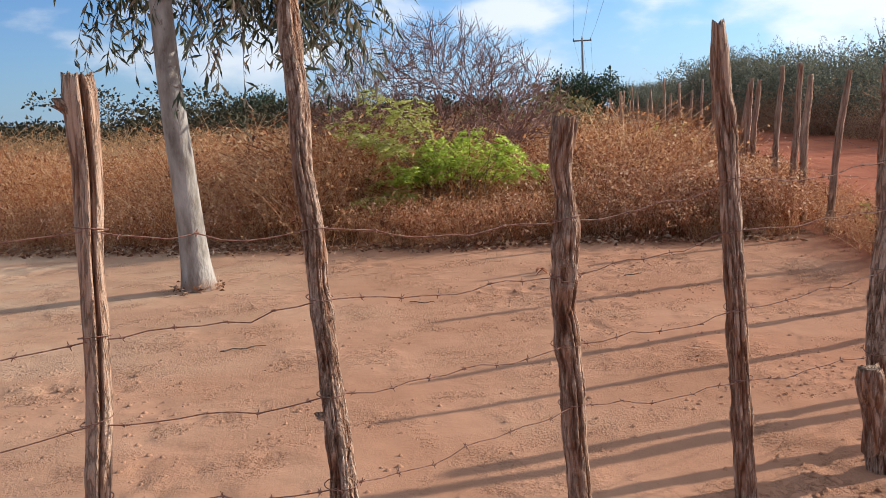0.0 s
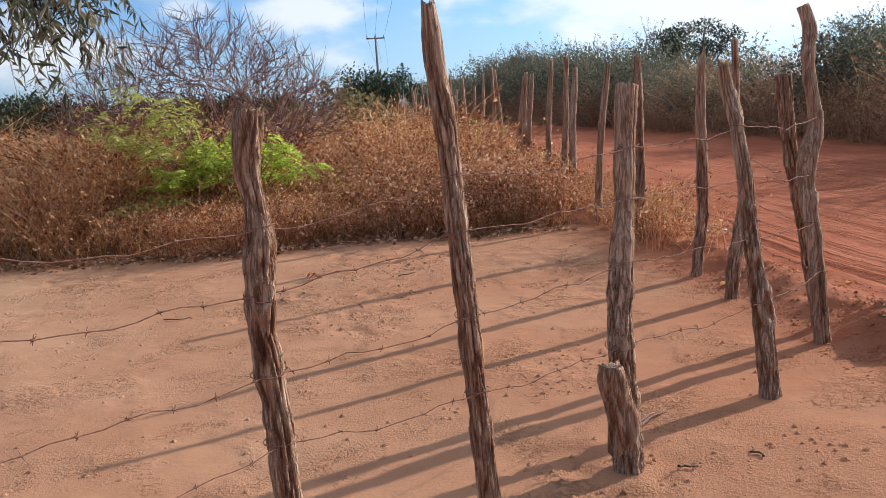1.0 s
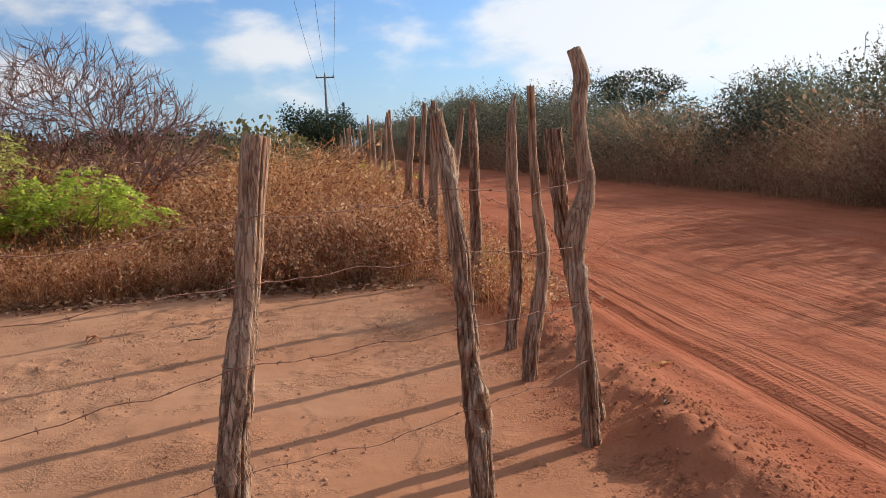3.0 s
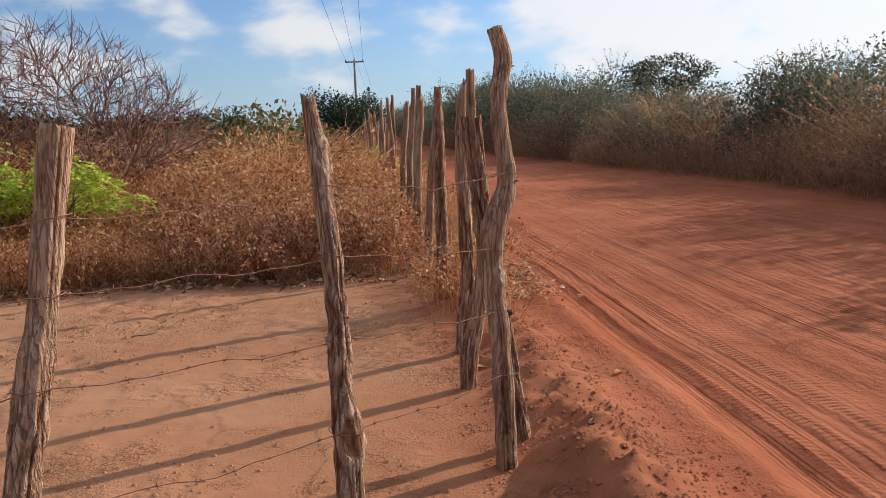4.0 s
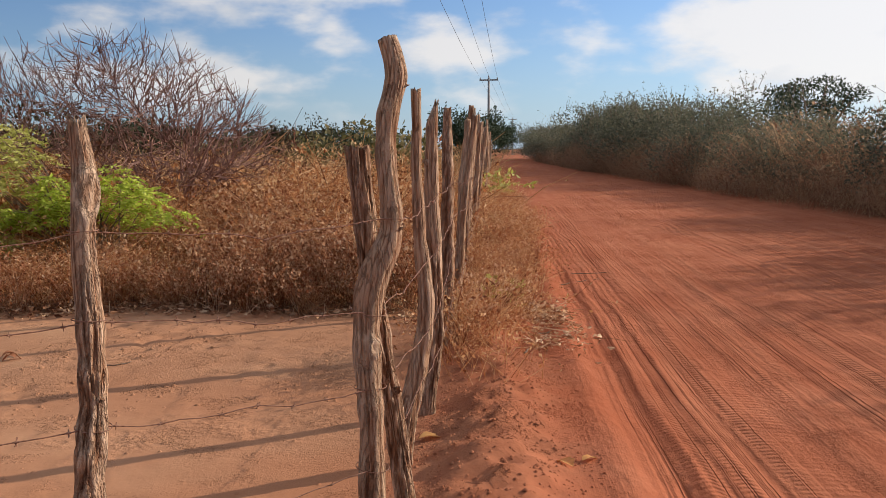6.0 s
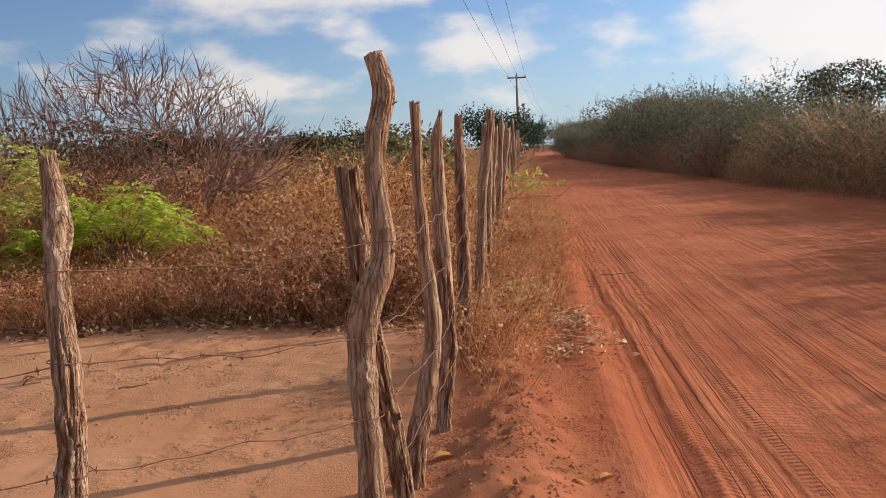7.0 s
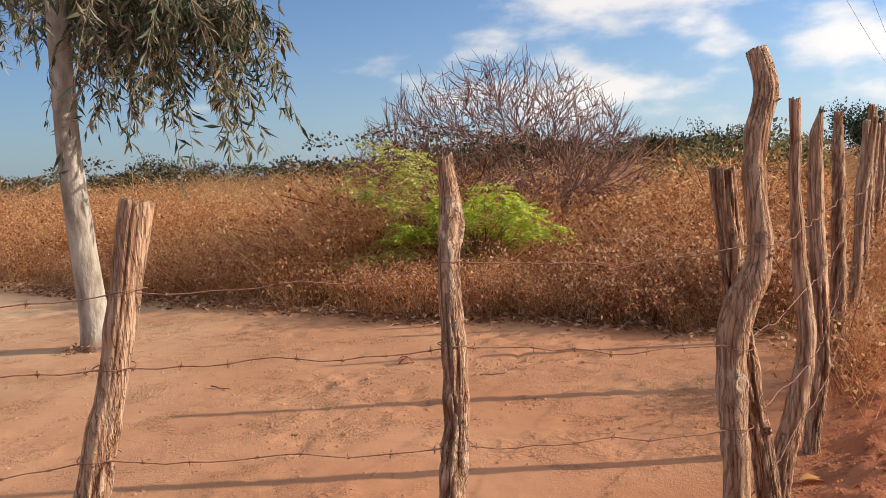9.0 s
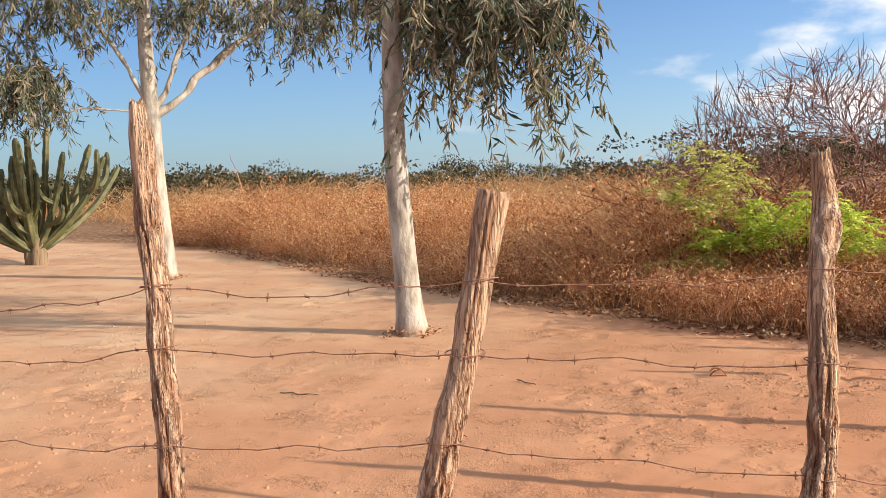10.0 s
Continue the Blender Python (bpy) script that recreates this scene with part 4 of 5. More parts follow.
snarl = [weed_clump(400 + k, 26, 1.0, 150, 0.012, 0.55, 4, 0.05) for k in range(3)]
rr = np.random.default_rng(75)
xy = np.vstack([rr.normal((2.3, 15.3), (0.75, 0.35), (16, 2)), rr.normal((5.1, 15.6), (0.40, 0.3), (9, 2)), rr.normal((3.6, 14.0), (1.2, 0.35), (14, 2))])
scatter("rusty_brush", snarl, xy, rr.uniform(1.3, 1.95, len(xy)) * np.r_[np.full(25, 1.0), np.full(14, 0.7)], RUST, "dense dark rusty brush behind the bare tree", "dry brush", 76)


def verge(x, y, u):
    s, w = road_axes(x, y)
    return (w > 0.05) & (w < np.clip(0.35 + 0.12 * s, 0.4, 0.95) + 0.45 * vnoise(s * 0.8, s * 0, 61)) & (s > 2.2) & (u < np.clip((s - 1.6) / 2.5, 0.1, 1) * np.clip(1.2 - s / 60, 0.2, 1)) & (s < 60)


xy = throw(60000, 5, 30, 4, 60, verge, 4)[:1500]
scatter("verge_weeds", fine, xy, 0.42 * (1 + 1.1 * vnoise(xy[:, 0] * 1.3, xy[:, 1] * 1.3, 62)), WEED, "low dry weeds between the fence and the road", "dry weeds", 4, 0.35)
xy = throw(30000, 5, 14, 4, 24, verge, 77)[:150]
scatter("verge_brush", bent, xy, 0.42 * (1 + 0.9 * vnoise(xy[:, 0] * 1.3, xy[:, 1] * 1.3, 62)), BRUSH, "sprawling dry twigs on the road verge", "dry brush", 78, 0.3)


def hedge_foot(s):
    """Where the roadside growth begins, across the road: it narrows far off."""
    return np.interp(s, [-20, 14, 30, 55, 100, 140], [8.3, 8.3, 7.7, 6.5, 5.2, 4.5])


def far_verge(x, y, u):
    s, w = road_axes(x, y)
    d = w - hedge_foot(s)
    return (d > 0.1 + 0.6 * vnoise(s * 0.4, s * 0, 66)) & (d < 3.2) & (s > -12) & (s < 105)


xy = throw(60000, 8, 60, -12, 110, far_verge, 5)[:3300]
s_, w_ = road_axes(xy[:, 0], xy[:, 1])
scatter("roadside_weeds", mid, xy, np.interp(w_ - hedge_foot(s_), [0, 0.8, 2.0, 3.2], [0.7, 1.5, 2.0, 2.2]) * (1 + 0.7 * vnoise(xy[:, 0] * 0.5, xy[:, 1] * 0.5, 67)), SCRUB, "brown dry weeds and brush beside the dirt road", "dry brush", 5)


def litter_heap(xy, seed, lo=0.02, hi=0.06):
    rr = np.random.default_rng(seed)
    z = ground_z(xy[:, 0], xy[:, 1]) + 0.004 + 0.07 * rr.uniform(0, 1, len(xy)) ** 2
    at = np.c_[xy, z]
    a = rr.uniform(0, 2 * math.pi, len(xy))
    way = np.c_[np.cos(a), np.sin(a), rr.normal(0.1, 0.25, len(xy))]
    L = rr.uniform(lo, hi, len(xy))
    return leaf_set(at, way, L, L * 0.5, rr, 0.6)


heap = Heap()
xy = throw(60000, -10, 6, 6.5, 17, lambda x, y, u: (road_axes(x, y)[1] < 0.3) & (field_depth(x, y) > -0.35) & (field_depth(x, y) < 0.8) & (u < np.exp(-((field_depth(x, y) - 0.05) / 0.30) ** 2)), 6)[:14000]
heap.add(*litter_heap(xy, 6, 0.03, 0.095))
rr = np.random.default_rng(8)
p = throw(20000, -8, 6, 6.5, 16, lambda x, y, u: (road_axes(x, y)[1] < 0.2) & (np.abs(field_depth(x, y) - 0.25) < 0.45), 9)[:900]
st = np.c_[p, ground_z(p[:, 0], p[:, 1]) + 0.01]
a = rr.uniform(0, 6.28, len(p))
en = st + np.c_[np.cos(a), np.sin(a), rr.uniform(0.0, 0.6, len(p))] * rr.uniform(0.1, 0.4, len(p))[:, None]
heap.add(*blade_set(st, en, 0.006, 0.04, rr))
tagged(new("leaf_litter", heap.mesh("leaf_litter", LITTER)), "dead leaves and twigs raked along the field edge", "leaf litter", kind="stuff")

heap = Heap()
g = np.random.default_rng(12)
xy = np.vstack([g.normal((7.06, 7.10), (0.13, 0.34), (620, 2)), g.normal((6.70, 6.20), (0.13, 0.16), (130, 2))])
heap.add(*litter_heap(xy, 10, 0.025, 0.075))
st = np.c_[xy[::6], ground_z(xy[::6, 0], xy[::6, 1]) + 0.03]
heap.add(*blade_set(st, st + g.normal(0, 0.17, st.shape) * [1, 1, 0.3], 0.007, 0.05, g))
tagged(new("leaf_pile", heap.mesh("leaf_pile", PALE)), "pile of pale dead leaves on the road verge", "leaf pile", kind="stuff")


heap = Heap()
for cx, cy in ((-0.23, 8.01), (-6.76, 11.45)):
    g = np.random.default_rng(18)
    a, r = g.uniform(0, 6.28, 110), 0.17 + np.abs(g.normal(0, 0.07, 110))
    heap.add(*litter_heap(np.c_[cx + r * np.cos(a), cy + r * np.sin(a)], 19, 0.02, 0.07))
tagged(new("trunk_litter", heap.mesh("trunk_litter", LITTER)), "dead leaves gathered round the foot of the gum trees", "leaf litter", kind="stuff")


# clods, pebbles and specks on the yard and the berm
def clods(xy, lo, hi, seed):
    rr = np.random.default_rng(seed)
    heap = Heap()
    base = np.array([[1, 0, 0], [0.3, 0.95, 0], [-0.8, 0.6, 0], [-0.8, -0.6, 0], [0.3, -0.95, 0], [0.2, 0.1, 0.7], [-0.2, -0.2, 0.6]])
    tri = np.array([[0, 1, 5], [1, 2, 5], [2, 6, 5], [2, 3, 6], [3, 4, 6], [4, 0, 5], [4, 5, 6]])
    n = len(xy)
    r = rr.uniform(lo, hi, n) ** 1.0
    a = rr.uniform(0, 6.28, n)
    V = base[None] * (1 + rr.normal(0, 0.22, (n, 7, 3))) * r[:, None, None]
    x = V[:, :, 0] * np.cos(a)[:, None] - V[:, :, 1] * np.sin(a)[:, None] + xy[:, 0][:, None]
    y = V[:, :, 0] * np.sin(a)[:, None] + V[:, :, 1] * np.cos(a)[:, None] + xy[:, 1][:, None]
    z = V[:, :, 2] + ground_z(xy[:, 0], xy[:, 1])[:, None] - 0.002
    heap.add(np.stack([x, y, z], -1).reshape(-1, 3), (tri[None] + (np.arange(n) * 7)[:, None, None]).reshape(-1, 3))
    return heap


xy = throw(40000, 3.5, 9, 1.5, 10, lambda x, y, u: (np.abs(road_axes(x, y)[1] - 0.45) < 0.55) & (u < 0.9), 14)[:9000]
tagged(new("soil_clods", clods(xy, 0.003, 0.013, 15).mesh("soil_clods", SOIL, True)), "red soil clods along the berm under the fence", "soil clods", kind="stuff")
xy = throw(6000, 3.8, 7.5, 1.5, 7, lambda x, y, u: (np.abs(road_axes(x, y)[1] - 0.35) < 0.42) & (vnoise(x * 3, y * 3, 25) + 0.5 * u > 0.25), 26)[:1100]
tagged(new("soil_clods", clods(xy, 0.005, 0.017, 27).mesh("soil_clods", SOIL, True)), "broken red clods heaped at the foot of the corner posts", "soil clods", kind="stuff")
xy = throw(12000, -4, 5.5, 1.5, 8.5, lambda x, y, u: (vnoise(x * 0.8, y * 0.8, 5) + 0.8 * vnoise(x * 2.6, y * 2.6, 15) > 0.06) | (u < 0.12), 16)[:4500]
tagged(new("soil_clods", clods(xy, 0.004, 0.021, 17).mesh("soil_clods", SOIL, True)), "small sandy clods scattered over the yard", "soil clods", kind="stuff")


# ---- woody plants ----
def grow(rr, start, way, length, radius, depth, out, splits=(2, 3), spread=0.5, shrink=0.68, lift=0.1, wander=0.12):
    """Limbs as (points, radii, depth) lists, dividing as they go."""
    n = 5
    pts, p, d = [np.array(start, float)], np.array(start, float), np.array(way, float)
    for _ in range(n):
        d = d + rr.normal(0, wander, 3) + [0, 0, lift * 0.3]
        d /= np.linalg.norm(d)
        p = p + d * length / n
        pts.append(p.copy())
    out.append((np.array(pts), np.linspace(radius, radius * 0.62, n + 1), depth))
    if depth > 0:
        for _ in range(rr.integers(splits[0], splits[1] + 1)):
            k = rr.integers(2, n + 1)
            nd = d + rr.normal(0, spread, 3) + [0, 0, lift]
            grow(rr, pts[k], nd / np.linalg.norm(nd), length * shrink * rr.uniform(0.75, 1.2), radius * 0.6, depth - 1, out, splits, spread, shrink, lift, wander)


def limb_heap(limbs, thick=5, thin=3):
    heap = Heap()
    for pts, rad, depth in limbs:
        heap.add(*tube(pts, rad, thick if depth > 1 else thin, cap=False))
    return heap


def place(name, ob_label, category, at, group=""):
    e = new(name)
    e.location = (at[0], at[1], float(ground_z(at[0], at[1])) - 0.02)
    return tagged(e, ob_label, category, group)


# bare thorny tree in the field
def bare_tree(at):
    rr = np.random.default_rng(21)
    e = place("bare_tree", "leafless reddish thorny tree spreading in a wide fan", "bare tree", at)
    twigs = Heap()

    mid_, wide, deep, high = np.array([-0.42, 0.0, 0.75]), 2.50, 1.9, 2.32

    def crown_point(f):
        """A place inside the fan-shaped crown; f = 1 on its skin."""
        while True:
            d = rr.normal(size=3)
            d /= np.linalg.norm(d)
            p = mid_ + d * [wide, deep, high] * f
            if p[2] > 0.55 + 0.36 * math.hypot(p[0] + 0.1, p[1]):
                return p

    nodes, ways = [], []

    def strand(a, way, b, radius_a, radius_b, steps):
        """A smooth curve from a, leaving along way, to b."""
        f = np.linspace(0, 1, steps + 1)[:, None]
        ctl = a + way * np.linalg.norm(b - a) * 0.5
        pts = a * (1 - f) ** 2 + 2 * ctl * f * (1 - f) + b * f * f
        pts[1:-1] += rr.normal(0, 0.012, (steps - 1, 3))
        for k in range(1, steps + 1):
            d = pts[k] - pts[k - 1]
            nodes.append(pts[k])
            ways.append(d / np.linalg.norm(d))
        return pts, np.linspace(radius_a, radius_b, steps + 1)

    for k in range(15):
        end = crown_point(rr.uniform(0.50, 0.72))
        if k < 8:
            end[0] = mid_[0] + (-1.75, 1.35, -1.3, 0.95, -0.7, 0.5, -0.2, -2.0)[k] * 0.95
            end[2] = max(1.25, min(end[2], 1.9))
        foot = np.array([0.22 * rr.normal(), 0.22 * rr.normal(), 0.0])
        out = end * [0.75, 0.75, 1.0]
        pts, rad = strand(foot, out / np.linalg.norm(out), end, 0.030, 0.013, 9)
        h = Heap()
        h.add(*tube(pts, rad, 6, 0.1, k))
        part("limb", h.mesh("limb", TWIG, True), e)
    spots_ = [crown_point(rr.uniform(0.30, 1.0) ** 0.55) for _ in range(2500)]
    spots_.sort(key=lambda p: float(np.linalg.norm(p)))
    for p in spots_:
        P, W = np.array(nodes), np.array(ways)
        d = p - P
        far = np.linalg.norm(d, axis=1) + 1e-6
        bend = 1 - (d * W).sum(1) / far
        best = int(np.argmin(far * (1 + 5.0 * bend) + (P[:, 2] < 0.5)))
        grown = max(0.0, 1 - np.linalg.norm(P[best]) / 3.3)
        pts, rad = strand(P[best], W[best], p, 0.0040 + 0.013 * grown ** 1.3, 0.0034 + 0.007 * grown ** 1.5, 3)
        twigs.add(*tube(pts, rad, 3, cap=False))
    P, W = np.array(nodes), np.array(ways)
    skin = np.nonzero((((P - mid_) / [wide, deep, high]) ** 2).sum(1) > 0.52)[0]
    for i in rr.choice(skin, 2600):
        d = W[i] + rr.normal(0, 0.24, 3) + [0, 0, 0.10]
        d /= np.linalg.norm(d)
        reach = rr.uniform(0.10, 0.34)
        twigs.add(*tube([P[i], P[i] + d * reach * 0.5, P[i] + d * reach + [0, 0, 0.08 * reach]], [0.0042, 0.0034, 0.0024], 3, cap=False))
    tagged(part("twig_mass", twigs.mesh("twig_mass", TWIG), e, "fine reddish bare twigs"), kind="stuff")
    return e


bare_tree((3.75, 13.1))


def sapling(at):
    rr = np.random.default_rng(61)
    e = place("bare_sapling", "small pale leafless sapling standing in dry weeds", "bare sapling", at)
    limbs = []
    grow(rr, (0, 0, 0), (0.12, 0, 1), 1.0, 0.022, 3, limbs, (3, 4), 0.55, 0.66, 0.05, 0.12)
    h, twig = Heap(), Heap()
    for pts, rad, depth in limbs:
        (h if depth == 3 else twig).add(*tube(pts, rad, 5, cap=False))
    part("stem", h.mesh("stem", BRUSH, True), e)
    tagged(part("twig_mass", twig.mesh("twig_mass", BRUSH, True), e), kind="stuff")


sapling((-9.6, 17.4))


# low green shrub before it
def frond_set(rr, at, way, length, pairs, leaf):
    """Feathered leaves: drooping midribs with paired leaflets."""
    n = len(at)
    way = way / np.linalg.norm(way, axis=1)[:, None]
    side = np.cross(way, [0, 0, 1.0]) + rr.normal(0, 0.25, (n, 3))
    side /= np.linalg.norm(side, axis=1)[:, None]
    f = np.repeat(np.linspace(0.15, 1.0, pairs), 2)
    sign = np.tile([1.0, -1.0], pairs)
    L = length[:, None, None]
    pos = at[:, None] + way[:, None] * (L * f[None, :, None]) - np.array([0, 0, 0.35]) * (L * (f ** 2)[None, :, None])
    d = side[:, None] * sign[None, :, None] + way[:, None] * 0.55 + rr.normal(0, 0.22, (n, 2 * pairs, 3)) - [0, 0, 0.15]
    size = leaf * rr.uniform(0.7, 1.25, n * 2 * pairs)
    return leaf_set(pos.reshape(-1, 3), d.reshape(-1, 3), size, size * 0.42, rr, 0.2, True)


def green_shrub(at):
    rr = np.random.default_rng(33)
    e = place("green_shrub", "low leafy shrub with bright green feathery leaves", "shrub", at)
    stems, bright, dull = Heap(), Heap(), Heap()
    for k in range(64):
        left = k < 24
        if k < 16:
            tip = np.array([rr.uniform(-1.85, -0.5), rr.uniform(-0.5, 0.4), rr.uniform(1.15, 1.95)])
        elif left:
            tip = np.array([rr.uniform(-1.9, -0.9), rr.uniform(-0.6, 0.1), rr.uniform(0.45, 1.0)])
        else:
            a = rr.uniform(-1, 1)
            tip = np.array([0.05 + 0.98 * a, rr.uniform(-0.65, 0.35), 0.84 + 0.55 * math.sqrt(1 - a * a) * rr.uniform(-0.3, 1.0)])
        f = np.linspace(0, 1, 7)[:, None]
        pts = np.array([0.1 * rr.normal(), 0.1 * rr.normal(), 0]) * (1 - f) + tip * f + np.c_[0 * f, 0 * f, 0.25 * np.sin(f * math.pi)]
        stems.add(*tube(pts, np.linspace(0.009, 0.003, 7), 4, cap=False))
        n = 11 if left else 12
        q = rr.uniform(0.66, 1.0, n)
        at_ = np.stack([np.interp(q, f[:, 0], pts[:, c]) for c in range(3)], 1)
        d = rr.normal(size=(n, 3)) * [1, 1, 0.25] + tip / np.linalg.norm(tip) * [0.8, 0.8, 0.1]
        (dull if left else bright).add(*frond_set(rr, at_, d, rr.uniform(0.16, 0.32, n), 8, 0.058))
    part("stem_mass", stems.mesh("stem_mass", LIMB, True), e)
    part("foliage", bright.mesh("foliage", GREEN), e, "bright green small leaves")
    part("foliage", dull.mesh("foliage", LIME), e, "yellowing sparse leaves")


green_shrub((3.18, 10.95))


def sprig(at, high, label):
    rr = np.random.default_rng(int(at[0] * 50))
    e = place("green_sprig", label, "weed", at, "green sprigs on the verge")
    n = 16
    d = rr.normal(size=(n, 3)) * [0.6, 0.6, 0.2] + [0, 0, 1.0]
    st = np.c_[rr.normal(0, 0.05, (n, 2)), np.zeros(n)]
    h = Heap()
    h.add(*blade_set(st, st + d * high * 0.7, 0.006, 0.0, rr))
    part("stem_mass", h.mesh("stem_mass", LIME), e)
    h = Heap()
    h.add(*frond_set(rr, st + d * high * rr.uniform(0.2, 0.7, (n, 1)), d + rr.normal(0, 0.7, (n, 3)), rr.uniform(0.3, 0.6, n) * high, 6, high * 0.22))
    part("foliage", h.mesh("foliage", LIME), e)


sprig((6.75, 7.15), 0.26, "small green weed growing on the road verge")
sprig((11.6, 20.2), 0.8, "green weed growing against the fence stakes")
sprig((12.6, 22.6), 0.9, "green weed growing against the fence stakes")


# bushes and trees in several forms, then copied
def bush_parts(seed, wide, high, leaves, leaf, trunks=5, lobes=14, mat=BUSH, sticks=0):
    rr = np.random.default_rng(seed)
    limbs = []
    for k in range(trunks):
        a = rr.uniform(0, 6.28)
        way = np.array([math.cos(a) * 0.6, math.sin(a) * 0.6, 1.0])
        grow(rr, (0.1 * math.cos(a), 0.1 * math.sin(a), 0), way / np.linalg.norm(way), high * 0.45, 0.05, 2, limbs, (2, 3), 0.5, 0.7, 0.1, 0.15)
    wood = limb_heap(limbs)
    crown = Heap()
    cen = np.c_[rr.normal(0, wide * 0.30, (lobes, 2)), rr.uniform(0.28, 0.86, lobes) * high]
    rad = rr.uniform(0.16, 0.34, lobes) * min(wide, high)
    k = rr.integers(0, lobes, leaves)
    d = rr.normal(size=(leaves, 3))
    d /= np.linalg.norm(d, axis=1)[:, None]
    p = cen[k] + d * (rad[k] * rr.uniform(0.05, 1.0, leaves) ** 0.5 * (1 + rr.normal(0, 0.10, leaves)))[:, None]
    p[:, 2] = np.maximum(p[:, 2], 0.05 + 0.1 * rr.uniform(size=leaves))
    L = leaf * rr.uniform(0.6, 1.4, leaves)
    crown.add(*leaf_set(p, d + rr.normal(0, 0.8, (leaves, 3)), L, L * 0.55, rr, 0.2, True))
    if sticks:
        q = np.argsort(-(cen[:, 2] + rad))[rr.integers(0, max(4, lobes // 2), sticks)]
        dd = np.c_[rr.normal(0, 0.35, (sticks, 2)), rr.uniform(0.6, 1.0, sticks)]
        a0 = cen[q] + dd * rad[q][:, None] * 0.75
        a1 = a0 + dd * rr.uniform(0.3, 0.85, sticks)[:, None]
        wood.add(*blade_set(a0, a1, 0.022, 0.0, rr))
        m = 9
        f = rr.uniform(0.25, 1.05, (sticks, m, 1))
        p = (a0[:, None] * (1 - f) + a1[:, None] * f).reshape(-1, 3) + rr.normal(0, 0.05, (sticks * m, 3))
        L = leaf * rr.uniform(0.5, 0.9, len(p))
        crown.add(*leaf_set(p, rr.normal(size=(len(p), 3)) + [0, 0, 0.4], L, L * 0.45, rr, 0.2, True))
    return wood.mesh("branch_mass", LIMB, True), crown.mesh("crown", mat, True)


def bush_thing(name, label, category, parts_, group=""):
    e = new(name)
    tagged(part("branch_mass", parts_[0], e), kind="stuff")
    tagged(part("crown", parts_[1], e), kind="stuff")
    return tagged(e, label, category, group)


def put_copies(name, label, category, forms, spots, group):
    """spots: x, y, scale, turn. The first of each form is the original."""
    made = {}
    for k, (x, y, sc, turn) in enumerate(spots):
        form = k % len(forms)
        m = pose(x, y, float(ground_z(x, y)) - 0.05, 0, 0, turn)
        if form not in made:
            e = bush_thing(name, label, category, forms[form], group)
            e.matrix_basis = m @ Matrix.Diagonal((sc, sc, sc, 1))
            made[form] = e
        else:
            src = made[form]
            e = copy_thing(src, m)
            e.scale = (sc, sc, sc)


def spot(s, w):
    p = CORNER + ROAD_S * s + ROAD_W * w
    return p.x, p.y


r3 = random.Random(9)
hedge = [bush_parts(70 + k, 4.4, 3.8, 6400, 0.135, lobes=38, sticks=110) for k in range(5)]
spots = []
for s in np.arange(-8, 135, 2.7):
    h = float(np.interp(s, [-8, 6, 12, 16, 22, 29, 34, 45, 60, 68, 80, 135], [3.4, 3.5, 3.8, 3.1, 2.35, 2.3, 3.3, 4.1, 4.7, 3.8, 3.6, 4.8])) / 4.0
    x, y = spot(s + r3.uniform(-0.8, 0.8), float(hedge_foot(s)) + float(np.interp(s, [12, 24], [2.4, 1.0])) + 1.7 * h + r3.uniform(-0.5, 0.8))
    spots.append((x, y, h * r3.uniform(0.80, 1.10), r3.uniform(0, 360)))
for s in np.arange(-5, 40, 6.0):
    x, y = spot(s + r3.uniform(-2, 2), r3.uniform(15, 19))
    spots.append((x, y, 0.75 * r3.uniform(0.85, 1.15), r3.uniform(0, 360)))
put_copies("roadside_bush", "dense grey-green bush behind dry weeds along the road", "bush", hedge, spots, "bushes along the road")

dark_forms = [bush_parts(80 + k, 3.4, 4.6, 9000, 0.16, 2, 40, DARK) for k in range(2)]
trees = [(22.2, 50.5, 0.92, 30), (12.5, 39.6, 0.56, 80), (15.0, 55.0, 0.5, 200), (2.1, 60.0, 0.85, 120), (*spot(130, 1.5), 1.3, 45), (*spot(118, -3.5), 1.0, 140)]
put_copies("dark_tree", "round dark green tree standing above the scrub", "tree", dark_forms, trees, "dark trees in the distance")


def flat_tree(seed, wide, high, leaves, leaf, mat):
    """A flat-topped thorn tree: a short trunk, spread limbs and layered sprays of small leaves."""
    rr = np.random.default_rng(seed)
    limbs = []
    lobes = 26
    a = rr.uniform(0, 6.28, lobes)
    r = wide / 2 * np.sqrt(rr.uniform(0.02, 1, lobes))
    cen = np.c_[r * np.cos(a), r * np.sin(a), high * (0.90 - 0.42 * (2 * r / wide) ** 2 - 0.25 * rr.uniform(0, 1, lobes) ** 2)]
    for c in cen:
        f = np.linspace(0, 1, 5)[:, None]
        limbs.append((c * [0.4, 0.4, 0.55] * 2 * f * (1 - f) + c * f * f, np.linspace(0.02, 0.006, 5) * high, 1))
    k = rr.integers(0, lobes, leaves)
    d = rr.normal(size=(leaves, 3))
    d /= np.linalg.norm(d, axis=1)[:, None]
    p = cen[k] + d * [0.17 * wide, 0.17 * wide, 0.085 * high] * rr.uniform(0.1, 1.0, (leaves, 1)) ** 0.5 * rr.uniform(0.7, 1.25, (lobes, 1))[k]
    L = leaf * rr.uniform(0.6, 1.4, leaves)
    crown = Heap()
    crown.add(*leaf_set(p, d + rr.normal(0, 0.8, (leaves, 3)), L, L * 0.5, rr, 0.2, True))
    return limb_heap(limbs).mesh("branch_mass", LIMB, True), crown.mesh("crown", mat, True)


